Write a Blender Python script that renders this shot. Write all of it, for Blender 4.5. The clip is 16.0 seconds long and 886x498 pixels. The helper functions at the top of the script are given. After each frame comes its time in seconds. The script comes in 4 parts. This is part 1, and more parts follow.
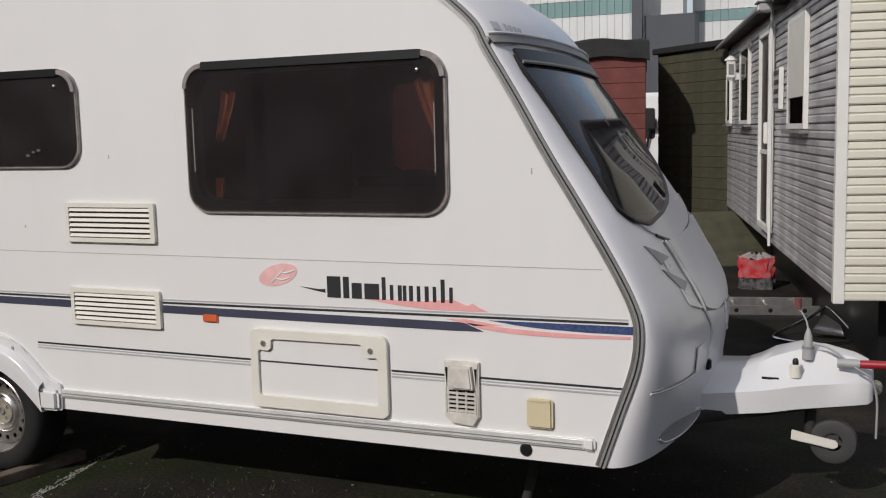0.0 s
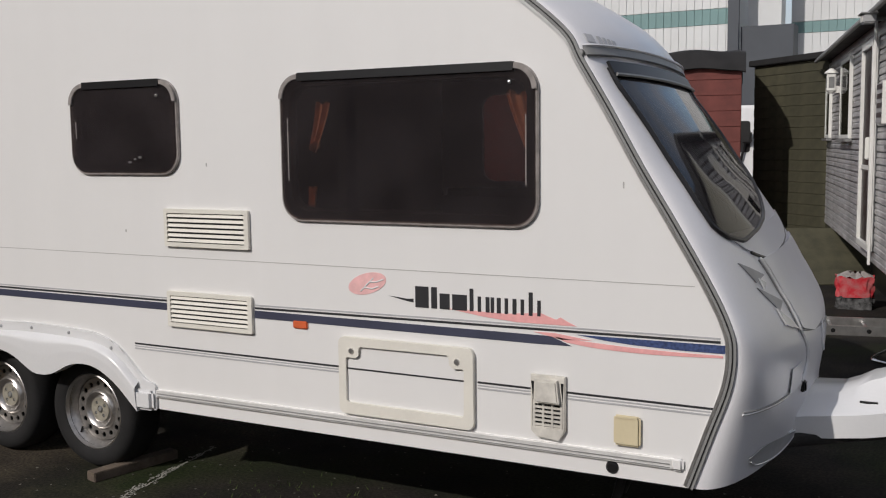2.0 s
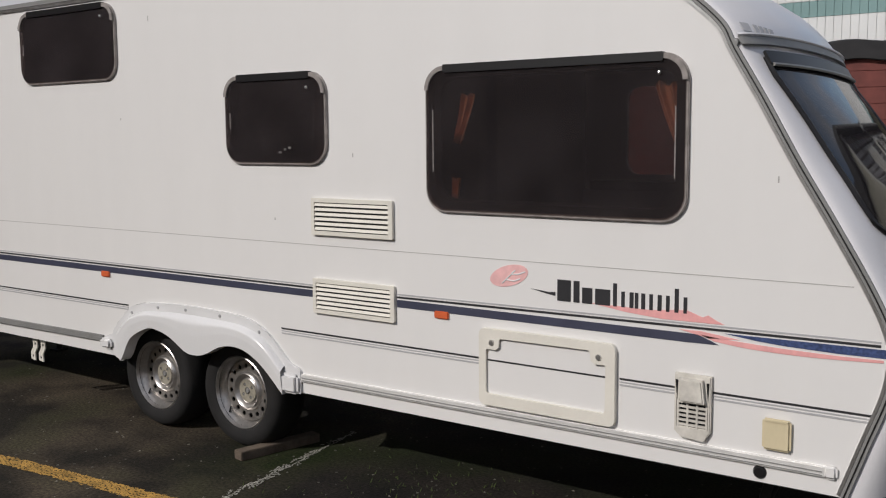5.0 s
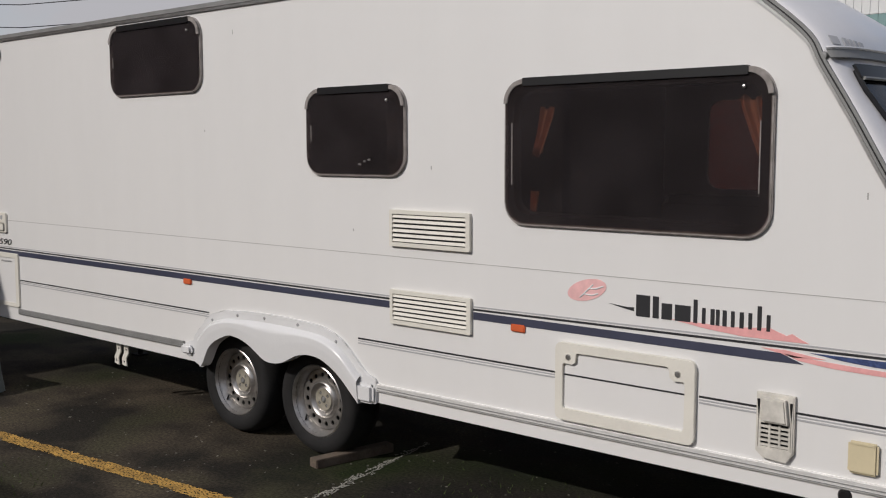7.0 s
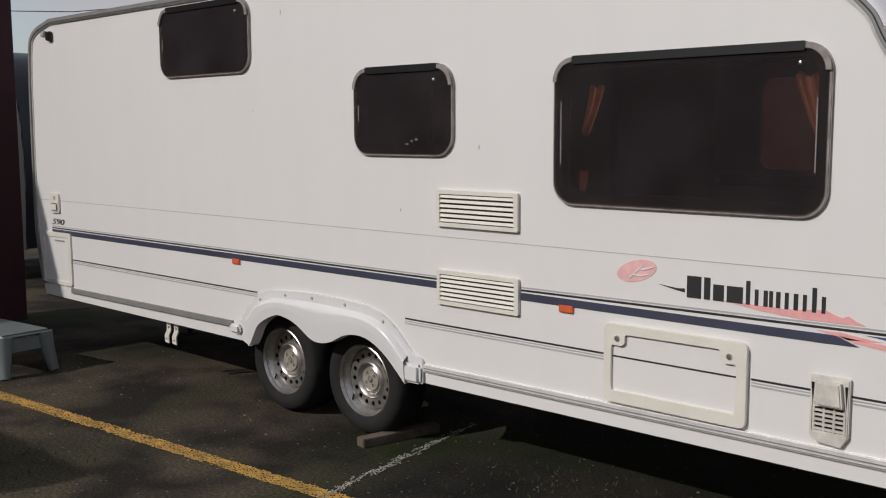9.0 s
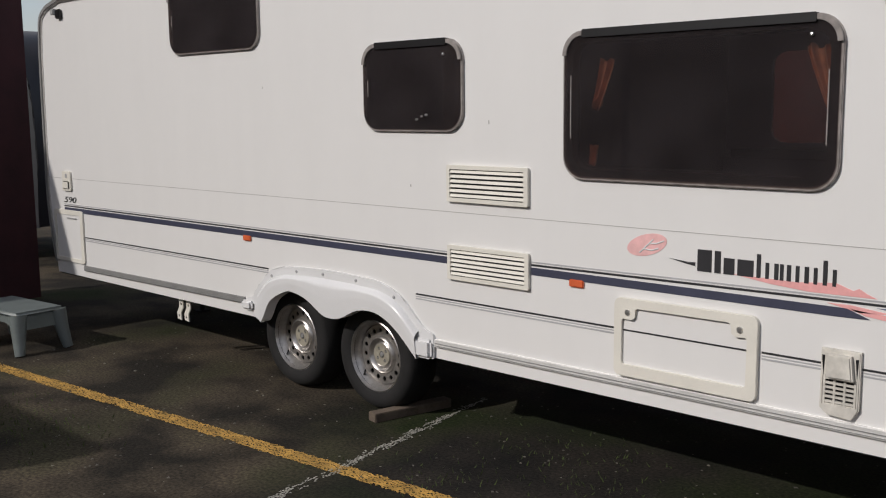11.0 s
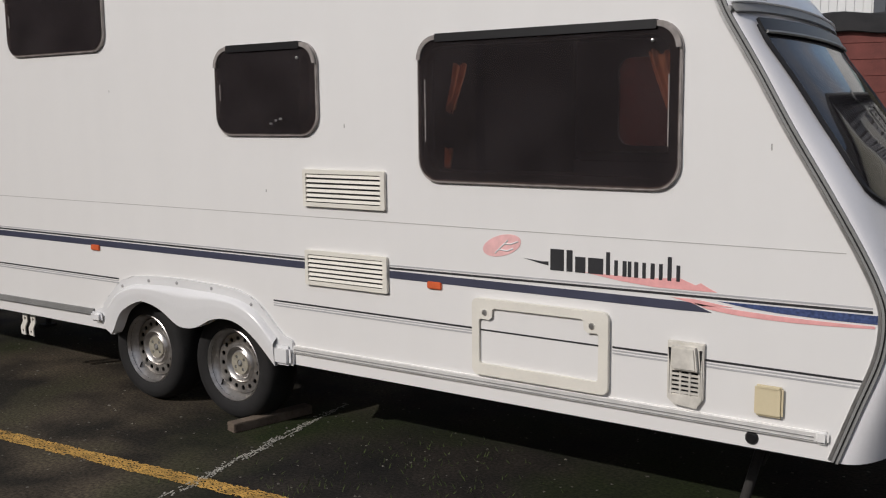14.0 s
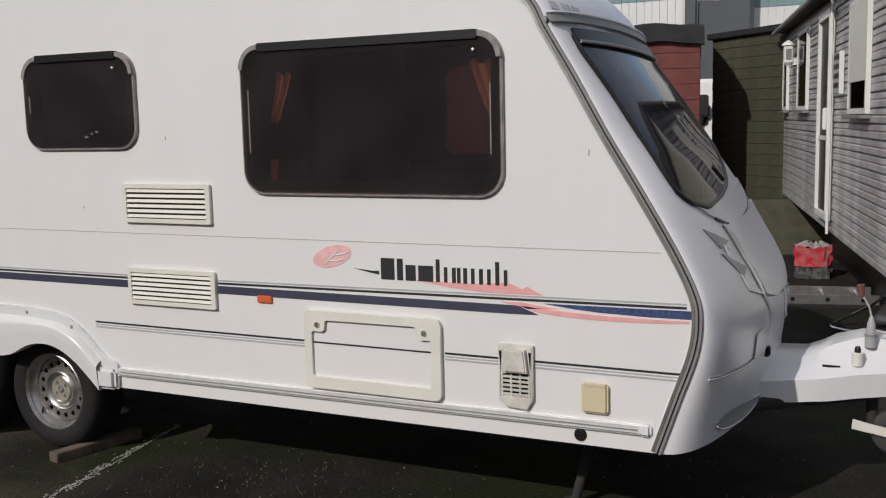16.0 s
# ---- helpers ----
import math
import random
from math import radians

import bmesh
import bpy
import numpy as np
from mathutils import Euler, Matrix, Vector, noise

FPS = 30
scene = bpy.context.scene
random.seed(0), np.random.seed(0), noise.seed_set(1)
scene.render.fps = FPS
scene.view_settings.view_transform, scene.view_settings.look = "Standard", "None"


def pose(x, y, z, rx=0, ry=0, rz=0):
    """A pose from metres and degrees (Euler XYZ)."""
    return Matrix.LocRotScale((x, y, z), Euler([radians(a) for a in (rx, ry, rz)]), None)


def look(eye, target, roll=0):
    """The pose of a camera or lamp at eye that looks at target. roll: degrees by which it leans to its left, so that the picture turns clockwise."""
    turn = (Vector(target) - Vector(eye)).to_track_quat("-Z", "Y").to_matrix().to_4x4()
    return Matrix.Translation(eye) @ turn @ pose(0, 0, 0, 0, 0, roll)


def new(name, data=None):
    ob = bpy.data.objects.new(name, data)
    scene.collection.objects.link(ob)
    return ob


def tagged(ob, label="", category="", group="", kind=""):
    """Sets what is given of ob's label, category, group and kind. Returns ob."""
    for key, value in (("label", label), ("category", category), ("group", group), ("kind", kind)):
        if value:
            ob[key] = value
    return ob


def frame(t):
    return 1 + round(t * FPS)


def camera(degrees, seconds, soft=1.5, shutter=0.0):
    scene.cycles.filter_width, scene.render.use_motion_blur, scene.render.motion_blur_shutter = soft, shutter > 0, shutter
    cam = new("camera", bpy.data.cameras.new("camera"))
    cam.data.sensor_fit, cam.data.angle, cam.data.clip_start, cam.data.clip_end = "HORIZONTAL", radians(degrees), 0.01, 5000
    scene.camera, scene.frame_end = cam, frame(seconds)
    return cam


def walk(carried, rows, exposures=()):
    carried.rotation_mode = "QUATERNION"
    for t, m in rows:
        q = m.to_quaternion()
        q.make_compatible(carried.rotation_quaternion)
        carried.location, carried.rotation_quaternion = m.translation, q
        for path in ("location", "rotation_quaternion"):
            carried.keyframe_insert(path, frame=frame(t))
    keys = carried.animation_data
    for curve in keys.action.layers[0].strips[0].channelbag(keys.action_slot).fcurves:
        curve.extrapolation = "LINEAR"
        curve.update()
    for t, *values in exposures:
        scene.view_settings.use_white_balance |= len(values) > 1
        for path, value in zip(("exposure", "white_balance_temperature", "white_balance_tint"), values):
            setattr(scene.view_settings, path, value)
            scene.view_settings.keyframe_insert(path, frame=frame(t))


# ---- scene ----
cam = camera(48.0, 16.0, soft=1.15)
PATH = [
    (0, (0.550, -3.543, 1.686), (-0.2394, -1.7209, 1.4520), -1.39),
    (0.5, (0.551, -3.545, 1.691), (-0.2785, -1.7396, 1.4617), -1.12),
    (1, (0.547, -3.545, 1.690), (-0.3222, -1.7580, 1.4690), -0.87),
    (1.5, (0.544, -3.549, 1.690), (-0.3654, -1.7809, 1.4732), -0.76),
    (2, (0.541, -3.545, 1.693), (-0.4058, -1.7955, 1.4820), -0.73),
    (2.5, (0.536, -3.547, 1.694), (-0.4476, -1.8183, 1.4866), -0.81),
    (3, (0.534, -3.547, 1.693), (-0.4865, -1.8394, 1.4856), -0.72),
    (3.5, (0.538, -3.554, 1.689), (-0.5227, -1.8703, 1.4861), -0.71),
    (4, (0.528, -3.546, 1.689), (-0.5669, -1.8855, 1.4760), -0.71),
    (4.5, (0.518, -3.545, 1.689), (-0.6186, -1.9145, 1.4670), -0.60),
    (7, (0.492, -3.570, 1.695), (-0.7975, -2.0545, 1.4959), -0.09),
    (7.5, (0.492, -3.568, 1.692), (-0.8256, -2.0769, 1.4906), -0.07),
    (8, (0.470, -3.568, 1.688), (-0.8851, -2.1121, 1.4814), 0.19),
    (8.5, (0.466, -3.566, 1.686), (-0.8955, -2.1172, 1.4692), 0.00),
    (9, (0.470, -3.563, 1.682), (-0.8846, -2.1103, 1.4482), -0.21),
    (9.5, (0.473, -3.558, 1.677), (-0.8815, -2.1074, 1.4280), -0.41),
    (10, (0.471, -3.561, 1.678), (-0.8930, -2.1226, 1.4082), -0.57),
    (10.2, (0.471, -3.561, 1.677), (-0.8974, -2.1296, 1.4000), -0.53),
    (12.3, (0.491, -3.573, 1.674), (-0.8610, -2.1263, 1.3938), -1.05),
    (12.5, (0.487, -3.573, 1.672), (-0.8523, -2.1149, 1.3938), -0.94),
    (13, (0.498, -3.581, 1.667), (-0.8002, -2.0832, 1.3971), -0.67),
    (13.5, (0.493, -3.579, 1.663), (-0.7378, -2.0243, 1.3974), -0.69),
    (14, (0.491, -3.563, 1.663), (-0.6611, -1.9509, 1.3929), -0.62),
    (14.5, (0.500, -3.548, 1.664), (-0.5851, -1.8898, 1.3952), -0.47),
    (15, (0.509, -3.541, 1.662), (-0.5030, -1.8352, 1.4027), -0.63),
    (15.5, (0.514, -3.533, 1.662), (-0.4351, -1.7910, 1.4068), -0.97),
    (16, (0.515, -3.533, 1.660), (-0.3611, -1.7529, 1.4045), -1.30),
]
walk(cam, [(t, look(eye, target, roll)) for t, eye, target, roll in PATH], [(0, 0.02), (4.5, 0.02), (7.5, -0.05), (10, -0.02), (12.5, 0.04), (16, 0.01)])
# ---- light ----
SUN_WAY = Vector((0.40, 1.42, -1.0)).normalized()
world = bpy.data.worlds.new("sky")
scene.world = world
world.use_nodes = True
wn, wl = world.node_tree.nodes, world.node_tree.links
sky = wn.new("ShaderNodeTexSky")
sky.sky_type, sky.sun_disc = "NISHITA", False
sky.sun_elevation = math.asin(-SUN_WAY.z)
sky.sun_rotation = math.atan2(-SUN_WAY.x, -SUN_WAY.y)
coord, clouds, ramp, mixer = (wn.new(n) for n in ("ShaderNodeTexCoord", "ShaderNodeTexNoise", "ShaderNodeValToRGB", "ShaderNodeMix"))
clouds.inputs["Scale"].default_value, clouds.inputs["Detail"].default_value = 3.0, 6.0
ramp.color_ramp.elements[0].position, ramp.color_ramp.elements[1].position = 0.34, 0.58
mixer.data_type = "RGBA"
mixer.inputs["B"].default_value = (3.9, 3.85, 4.1, 1)
wl.new(coord.outputs["Generated"], clouds.inputs["Vector"])
wl.new(clouds.outputs["Fac"], ramp.inputs["Fac"])
wl.new(ramp.outputs["Color"], mixer.inputs["Factor"])
wl.new(sky.outputs["Color"], mixer.inputs["A"])
wl.new(mixer.outputs["Result"], wn["Background"].inputs["Color"])
wn["Background"].inputs["Strength"].default_value = 0.12
sun_data = bpy.data.lights.new("sun", "SUN")
sun_data.energy, sun_data.angle, sun_data.color = 2.6, radians(0.6), (1.0, 0.945, 0.90)
new("sun", sun_data).matrix_world = look((0, 0, 0), SUN_WAY)


# ---- materials ----
def mat(name, colour, rough=0.5, metal=0.0, vary=0.12, scale=6.0, bump=0.0, fine=80.0, tint=None, coat=0.0, stretch=None):
    """A surface with broad stains (scale) and fine grain; tint is the stains' colour."""
    m = bpy.data.materials.new(name)
    m.use_nodes = True
    n, l = m.node_tree.nodes, m.node_tree.links
    b = n["Principled BSDF"]
    tc = n.new("ShaderNodeTexCoord")
    big, small = n.new("ShaderNodeTexNoise"), n.new("ShaderNodeTexNoise")
    big.inputs["Scale"].default_value, big.inputs["Detail"].default_value = scale, 6
    small.inputs["Scale"].default_value, small.inputs["Detail"].default_value = fine, 3
    r = n.new("ShaderNodeValToRGB")
    dark = tint or tuple(c * (1 - vary) for c in colour)
    light = tuple(min(1, c * (1 + vary * 0.5)) for c in colour)
    r.color_ramp.elements[0].color, r.color_ramp.elements[1].color = (*dark, 1), (*light, 1)
    r.color_ramp.elements[0].position, r.color_ramp.elements[1].position = 0.3, 0.65
    add = n.new("ShaderNodeMath")
    add.operation, add.inputs[1].default_value = "MULTIPLY_ADD", 0.3
    sub = n.new("ShaderNodeMath")
    sub.operation, sub.inputs[1].default_value = "SUBTRACT", 0.15
    for t in (big, small):
        l.new(tc.outputs["Object"], t.inputs["Vector"])
    if stretch:
        mp = n.new("ShaderNodeMapping")
        mp.inputs["Scale"].default_value = stretch
        l.new(tc.outputs["Object"], mp.inputs["Vector"])
        l.new(mp.outputs["Vector"], big.inputs["Vector"])
    l.new(small.outputs["Fac"], add.inputs[0])
    l.new(big.outputs["Fac"], add.inputs[2])
    l.new(add.outputs[0], sub.inputs[0])
    l.new(sub.outputs[0], r.inputs["Fac"])
    l.new(r.outputs["Color"], b.inputs["Base Color"])
    b.inputs["Roughness"].default_value, b.inputs["Metallic"].default_value = rough, metal
    b.inputs["Coat Weight"].default_value = coat
    if bump:
        bp = n.new("ShaderNodeBump")
        bp.inputs["Strength"].default_value, bp.inputs["Distance"].default_value = bump, 0.01
        l.new(small.outputs["Fac"], bp.inputs["Height"])
        l.new(bp.outputs["Normal"], b.inputs["Normal"])
    return m


def glass(name, colour, rough=0.02, haze=0.0, ior=1.45):
    """A tinted sheet: clear straight through, glossy by Fresnel."""
    m = bpy.data.materials.new(name)
    m.use_nodes = True
    n, l = m.node_tree.nodes, m.node_tree.links
    n.remove(n["Principled BSDF"])
    clear, shine, mix, fres = (n.new(k) for k in ("ShaderNodeBsdfTransparent", "ShaderNodeBsdfGlossy", "ShaderNodeMixShader", "ShaderNodeFresnel"))
    clear.inputs["Color"].default_value = (*colour, 1)
    shine.inputs["Roughness"].default_value = rough
    fres.inputs["IOR"].default_value = ior
    l.new(fres.outputs[0], mix.inputs[0])
    l.new(clear.outputs[0], mix.inputs[1])
    l.new(shine.outputs[0], mix.inputs[2])
    out = mix
    # pale diffuse haze lifts the dark panes in place of reflected light
    if haze:
        film, veil = n.new("ShaderNodeBsdfDiffuse"), n.new("ShaderNodeMixShader")
        film.inputs["Color"].default_value = (0.34, 0.31, 0.33, 1)
        tc, mottle, amount = n.new("ShaderNodeTexCoord"), n.new("ShaderNodeTexNoise"), n.new("ShaderNodeMapRange")
        mottle.inputs["Scale"].default_value, mottle.inputs["Detail"].default_value = 3.5, 7
        amount.inputs["To Min"].default_value, amount.inputs["To Max"].default_value = haze * 0.1, haze * 1.9
        l.new(tc.outputs["Object"], mottle.inputs["Vector"])
        l.new(mottle.outputs["Fac"], amount.inputs["Value"])
        l.new(amount.outputs["Result"], veil.inputs[0])
        l.new(mix.outputs[0], veil.inputs[1])
        l.new(film.outputs[0], veil.inputs[2])
        out = veil
    l.new(out.outputs[0], n["Material Output"].inputs["Surface"])
    return m


WHITE = mat("white_panel", (0.72, 0.712, 0.697), 0.35, vary=0.014, scale=2.0, fine=12, bump=0.01, stretch=(2.5, 1.0, 0.45))
GRP = mat("white_moulding", (0.70, 0.70, 0.70), 0.22, vary=0.04, scale=3.0, coat=0.3)
FRONTM = mat("pale_grey_moulding", (0.70, 0.695, 0.71), 0.32, vary=0.04, scale=3.0, coat=0.2)
CREAM = mat("cream_plastic", (0.70, 0.675, 0.605), 0.45, vary=0.06)
FLUEM = mat("weathered_cream_plastic", (0.60, 0.575, 0.52), 0.5, vary=0.2, scale=14)
BEIGE = mat("yellowed_plastic", (0.62, 0.54, 0.36), 0.45, vary=0.06)
GREYPL = mat("grey_plastic", (0.36, 0.36, 0.36), 0.5)
SILVER = mat("silver_paint", (0.46, 0.44, 0.42), 0.34, 0.85, vary=0.2, scale=20)
ALU = mat("aluminium", (0.66, 0.65, 0.63), 0.3, 0.9, vary=0.15, scale=15)
RAILM = mat("polished_rail", (0.84, 0.83, 0.81), 0.22, 0.35, vary=0.1, scale=15)
WHEELGREY = mat("dark_grey_plastic", (0.045, 0.045, 0.045), 0.6)
RUBBER = mat("rubber", (0.008, 0.0075, 0.0075), 0.85, vary=0.4, scale=12, bump=0.1)
TRIM = mat("grey_trim", (0.22, 0.22, 0.215), 0.45, vary=0.15)
BLACK = mat("black_plastic", (0.008, 0.0075, 0.008), 0.4)
DARK = mat("underside", (0.03, 0.028, 0.026), 0.9, vary=0.4, scale=5)
NAVY = mat("navy_decal", (0.052, 0.056, 0.088), 0.4)
CHARCOAL = mat("charcoal_decal", (0.03, 0.03, 0.033), 0.4)
GREYD = mat("grey_decal", (0.42, 0.42, 0.43), 0.4)
PINK = mat("faded_pink_decal", (0.78, 0.38, 0.37), 0.45, vary=0.1, scale=20)
EMBLEM = mat("sun_bleached_pink_decal", (0.78, 0.46, 0.45), 0.45, vary=0.1, scale=20)
DOTS = mat("dotted_navy_decal", (0.05, 0.075, 0.18), 0.4, vary=0.5, scale=90)
ORANGE = mat("orange_reflector", (0.62, 0.13, 0.05), 0.25)
CURTAIN = mat("orange_curtain", (0.90, 0.48, 0.28), 0.9, vary=0.3, scale=25)
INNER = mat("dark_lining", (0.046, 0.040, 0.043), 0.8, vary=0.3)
ACRYLIC = glass("smoked_acrylic", (0.60, 0.545, 0.53), haze=0.040)
FARPANE = glass("far_smoked_acrylic", (0.58, 0.50, 0.49), haze=0.05)
CLEAR = mat("clear_acrylic_edge", (0.29, 0.265, 0.25), 0.15, vary=0.25, scale=30)
PANE = glass("window_glass", (0.85, 0.87, 0.87), ior=1.06)
FGLASS = glass("front_tinted_glass", (0.20, 0.19, 0.185), rough=0.05, haze=0.06)


# ---- mesh helpers ----
def part(name, bm, material, parent=None, label="", smooth=45):
    bmesh.ops.recalc_face_normals(bm, faces=bm.faces)
    me = bpy.data.meshes.new(name)
    bm.to_mesh(me)
    bm.free()
    me.materials.append(material)
    if smooth:
        me.polygons.foreach_set("use_smooth", [True] * len(me.polygons))
        me.set_sharp_from_angle(angle=radians(smooth))
    ob = new(name, me)
    ob.parent = parent
    if label:
        ob["label"] = label
    return ob


def root(name, at, label, category, group="", turn=0.0):
    ob = new(name)
    ob.empty_display_size = 0.2
    ob.matrix_world = pose(*at, 0, 0, turn)
    return tagged(ob, label, category, group)


def spline(points, n=8):
    """A smooth line through the points."""
    p = [Vector(q) for q in points]
    p = [p[0] * 2 - p[1], *p, p[-1] * 2 - p[-2]]
    out = []
    for i in range(1, len(p) - 2):
        for k in range(n):
            t = k / n
            out.append(0.5 * (2 * p[i] + (p[i + 1] - p[i - 1]) * t + (2 * p[i - 1] - 5 * p[i] + 4 * p[i + 1] - p[i + 2]) * t * t + (3 * p[i] - p[i - 1] - 3 * p[i + 1] + p[i + 2]) * t ** 3))
    return out + [p[-2]]


def rrect(x0, z0, x1, z1, r, n=6):
    out = []
    for cx, cz, a in ((x1 - r, z1 - r, 0), (x0 + r, z1 - r, 90), (x0 + r, z0 + r, 180), (x1 - r, z0 + r, 270)):
        for k in range(n + 1):
            t = radians(a + 90 * k / n)
            out.append((cx + r * math.cos(t), cz + r * math.sin(t)))
    return out


def ring(cx, cz, r, n=24):
    return [(cx + r * math.cos(2 * math.pi * k / n), cz + r * math.sin(2 * math.pi * k / n)) for k in range(n)]


def plate(outline, y0, y1, holes=(), bm=None, bevel=0.0):
    """A flat sheet in x and z between y0 and y1, with holes."""
    bm = bm or bmesh.new()
    loops, edges = [], []
    for loop in (outline, *holes):
        vs = [bm.verts.new((x, y0, z)) for x, z in loop]
        loops.append(vs)
        edges += [bm.edges.new((a, b)) for a, b in zip(vs, vs[1:] + vs[:1])]
    done = bmesh.ops.triangle_fill(bm, use_beauty=True, edges=edges)
    faces = [f for f in done["geom"] if isinstance(f, bmesh.types.BMFace)]
    twin = {v: bm.verts.new((v.co.x, y1, v.co.z)) for loop in loops for v in loop}
    for f in faces:
        bm.faces.new([twin[v] for v in reversed(f.verts)])
    for loop in loops:
        for a, b in zip(loop, loop[1:] + loop[:1]):
            bm.faces.new((a, b, twin[b], twin[a]))
    if bevel:
        rim = [e for loop in loops for a, b in zip(loop, loop[1:] + loop[:1]) for e in a.link_edges if e.other_vert(a) == b]
        bmesh.ops.bevel(bm, geom=rim, offset=bevel, segments=2, affect="EDGES", clamp_overlap=True)
    return bm


def rbox(a, b, bevel=0.0, bm=None, seg=2):
    own = bmesh.new()
    bmesh.ops.create_cube(own, size=1)
    for v in own.verts:
        v.co = Vector([(a[i] + b[i]) / 2 + v.co[i] * (b[i] - a[i]) for i in range(3)])
    if bevel:
        bmesh.ops.bevel(own, geom=own.edges[:], offset=bevel, segments=seg, affect="EDGES", clamp_overlap=True)
    return join(own, bm)


def join(own, bm):
    if bm is None:
        return own
    made = {v: bm.verts.new(v.co) for v in own.verts}
    for f in own.faces:
        bm.faces.new([made[v] for v in f.verts])
    own.free()
    return bm


def tube(points, r, n=8, bm=None, cap=True):
    """A round bar along the points."""
    bm = bm or bmesh.new()
    pts = [Vector(p) for p in points]
    rows = []
    for i, p in enumerate(pts):
        way = (pts[min(i + 1, len(pts) - 1)] - pts[max(i - 1, 0)]).normalized()
        side = way.cross((0, 0, 1))
        side = side.normalized() if side.length > 0.05 else Vector((1, 0, 0))
        up = side.cross(way)
        rr = r[i] if isinstance(r, (list, tuple)) else r
        rows.append([bm.verts.new(p + rr * (math.cos(a) * side + math.sin(a) * up)) for a in (2 * math.pi * k / n for k in range(n))])
    for a, b in zip(rows, rows[1:]):
        for k in range(n):
            bm.faces.new((a[k], a[(k + 1) % n], b[(k + 1) % n], b[k]))
    if cap:
        bm.faces.new(rows[0][::-1])
        bm.faces.new(rows[-1])
    return bm


def lathe(profile, n=48, bm=None, at=(0, 0, 0)):
    """Turned about the y axis: rows of radius and y."""
    bm = bm or bmesh.new()
    rows = [[bm.verts.new((at[0] + r * math.cos(2 * math.pi * k / n), at[1] + y, at[2] + r * math.sin(2 * math.pi * k / n))) for k in range(n)] for r, y in profile]
    for a, b in zip(rows, rows[1:]):
        for k in range(n):
            bm.faces.new((a[k], a[(k + 1) % n], b[(k + 1) % n], b[k]))
    return bm


def grid(fn, nu, nv, skip=None):
    """A sheet of nu by nv quads; fn gives the place at u and v in 0 to 1."""
    bm = bmesh.new()
    rows = [[bm.verts.new(fn(i / nu, j / nv)) for j in range(nv + 1)] for i in range(nu + 1)]
    for i in range(nu):
        for j in range(nv):
            if not (skip and skip((i + 0.5) / nu, (j + 0.5) / nv)):
                bm.faces.new((rows[i][j], rows[i + 1][j], rows[i + 1][j + 1], rows[i][j + 1]))
    return bm


def solid(bm, thick):
    bmesh.ops.recalc_face_normals(bm, faces=bm.faces)
    bmesh.ops.solidify(bm, geom=bm.faces[:], thickness=thick)
    return bm


# ---- ground ----
def ground_material():
    m = bpy.data.materials.new("worn_asphalt")
    m.use_nodes = True
    n, l = m.node_tree.nodes, m.node_tree.links
    b = n["Principled BSDF"]
    tc = n.new("ShaderNodeTexCoord")

    def noise_at(scale, detail=8.0):
        t = n.new("ShaderNodeTexNoise")
        t.inputs["Scale"].default_value, t.inputs["Detail"].default_value = scale, detail
        l.new(tc.outputs["Object"], t.inputs["Vector"])
        return t

    def ramped(src, c0, c1, p0, p1):
        r = n.new("ShaderNodeValToRGB")
        r.color_ramp.elements[0].color, r.color_ramp.elements[1].color = (*c0, 1), (*c1, 1)
        r.color_ramp.elements[0].position, r.color_ramp.elements[1].position = p0, p1
        l.new(src, r.inputs["Fac"])
        return r

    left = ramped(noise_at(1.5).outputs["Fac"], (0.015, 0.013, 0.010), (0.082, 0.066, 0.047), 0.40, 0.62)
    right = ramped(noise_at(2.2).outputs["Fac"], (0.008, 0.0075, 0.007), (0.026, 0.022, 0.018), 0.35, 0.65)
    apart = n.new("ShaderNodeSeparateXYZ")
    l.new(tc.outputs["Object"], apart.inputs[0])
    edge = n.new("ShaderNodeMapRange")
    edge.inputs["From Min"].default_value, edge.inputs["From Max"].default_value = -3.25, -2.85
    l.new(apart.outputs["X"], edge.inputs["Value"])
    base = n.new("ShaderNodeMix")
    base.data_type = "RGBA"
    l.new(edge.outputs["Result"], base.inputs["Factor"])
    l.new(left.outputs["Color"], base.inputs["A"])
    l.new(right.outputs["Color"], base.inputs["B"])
    moss = ramped(noise_at(0.75, 12).outputs["Fac"], (0, 0, 0), (1, 1, 1), 0.50, 0.66)
    grit = ramped(noise_at(60, 4).outputs["Fac"], (0.55, 0.55, 0.55), (1.75, 1.7, 1.62), 0.36, 0.74)
    mix1, mix2 = n.new("ShaderNodeMix"), n.new("ShaderNodeMix")
    mix1.data_type = mix2.data_type = "RGBA"
    mix2.blend_type, mix2.inputs["Factor"].default_value = "MULTIPLY", 1.0
    mix1.inputs["B"].default_value = (0.015, 0.022, 0.006, 1)
    l.new(moss.outputs["Color"], mix1.inputs["Factor"])
    l.new(base.outputs["Result"], mix1.inputs["A"])
    l.new(mix1.outputs["Result"], mix2.inputs["A"])
    l.new(grit.outputs["Color"], mix2.inputs["B"])
    l.new(mix2.outputs["Result"], b.inputs["Base Color"])
    b.inputs["Roughness"].default_value, b.inputs["Specular IOR Level"].default_value = 0.95, 0.2
    bp = n.new("ShaderNodeBump")
    bp.inputs["Strength"].default_value, bp.inputs["Distance"].default_value = 0.3, 0.008
    l.new(noise_at(90, 4).outputs["Fac"], bp.inputs["Height"])
    l.new(bp.outputs["Normal"], b.inputs["Normal"])
    return m


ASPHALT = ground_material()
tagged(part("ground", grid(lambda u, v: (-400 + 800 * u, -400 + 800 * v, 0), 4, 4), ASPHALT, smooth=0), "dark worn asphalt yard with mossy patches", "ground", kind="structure")


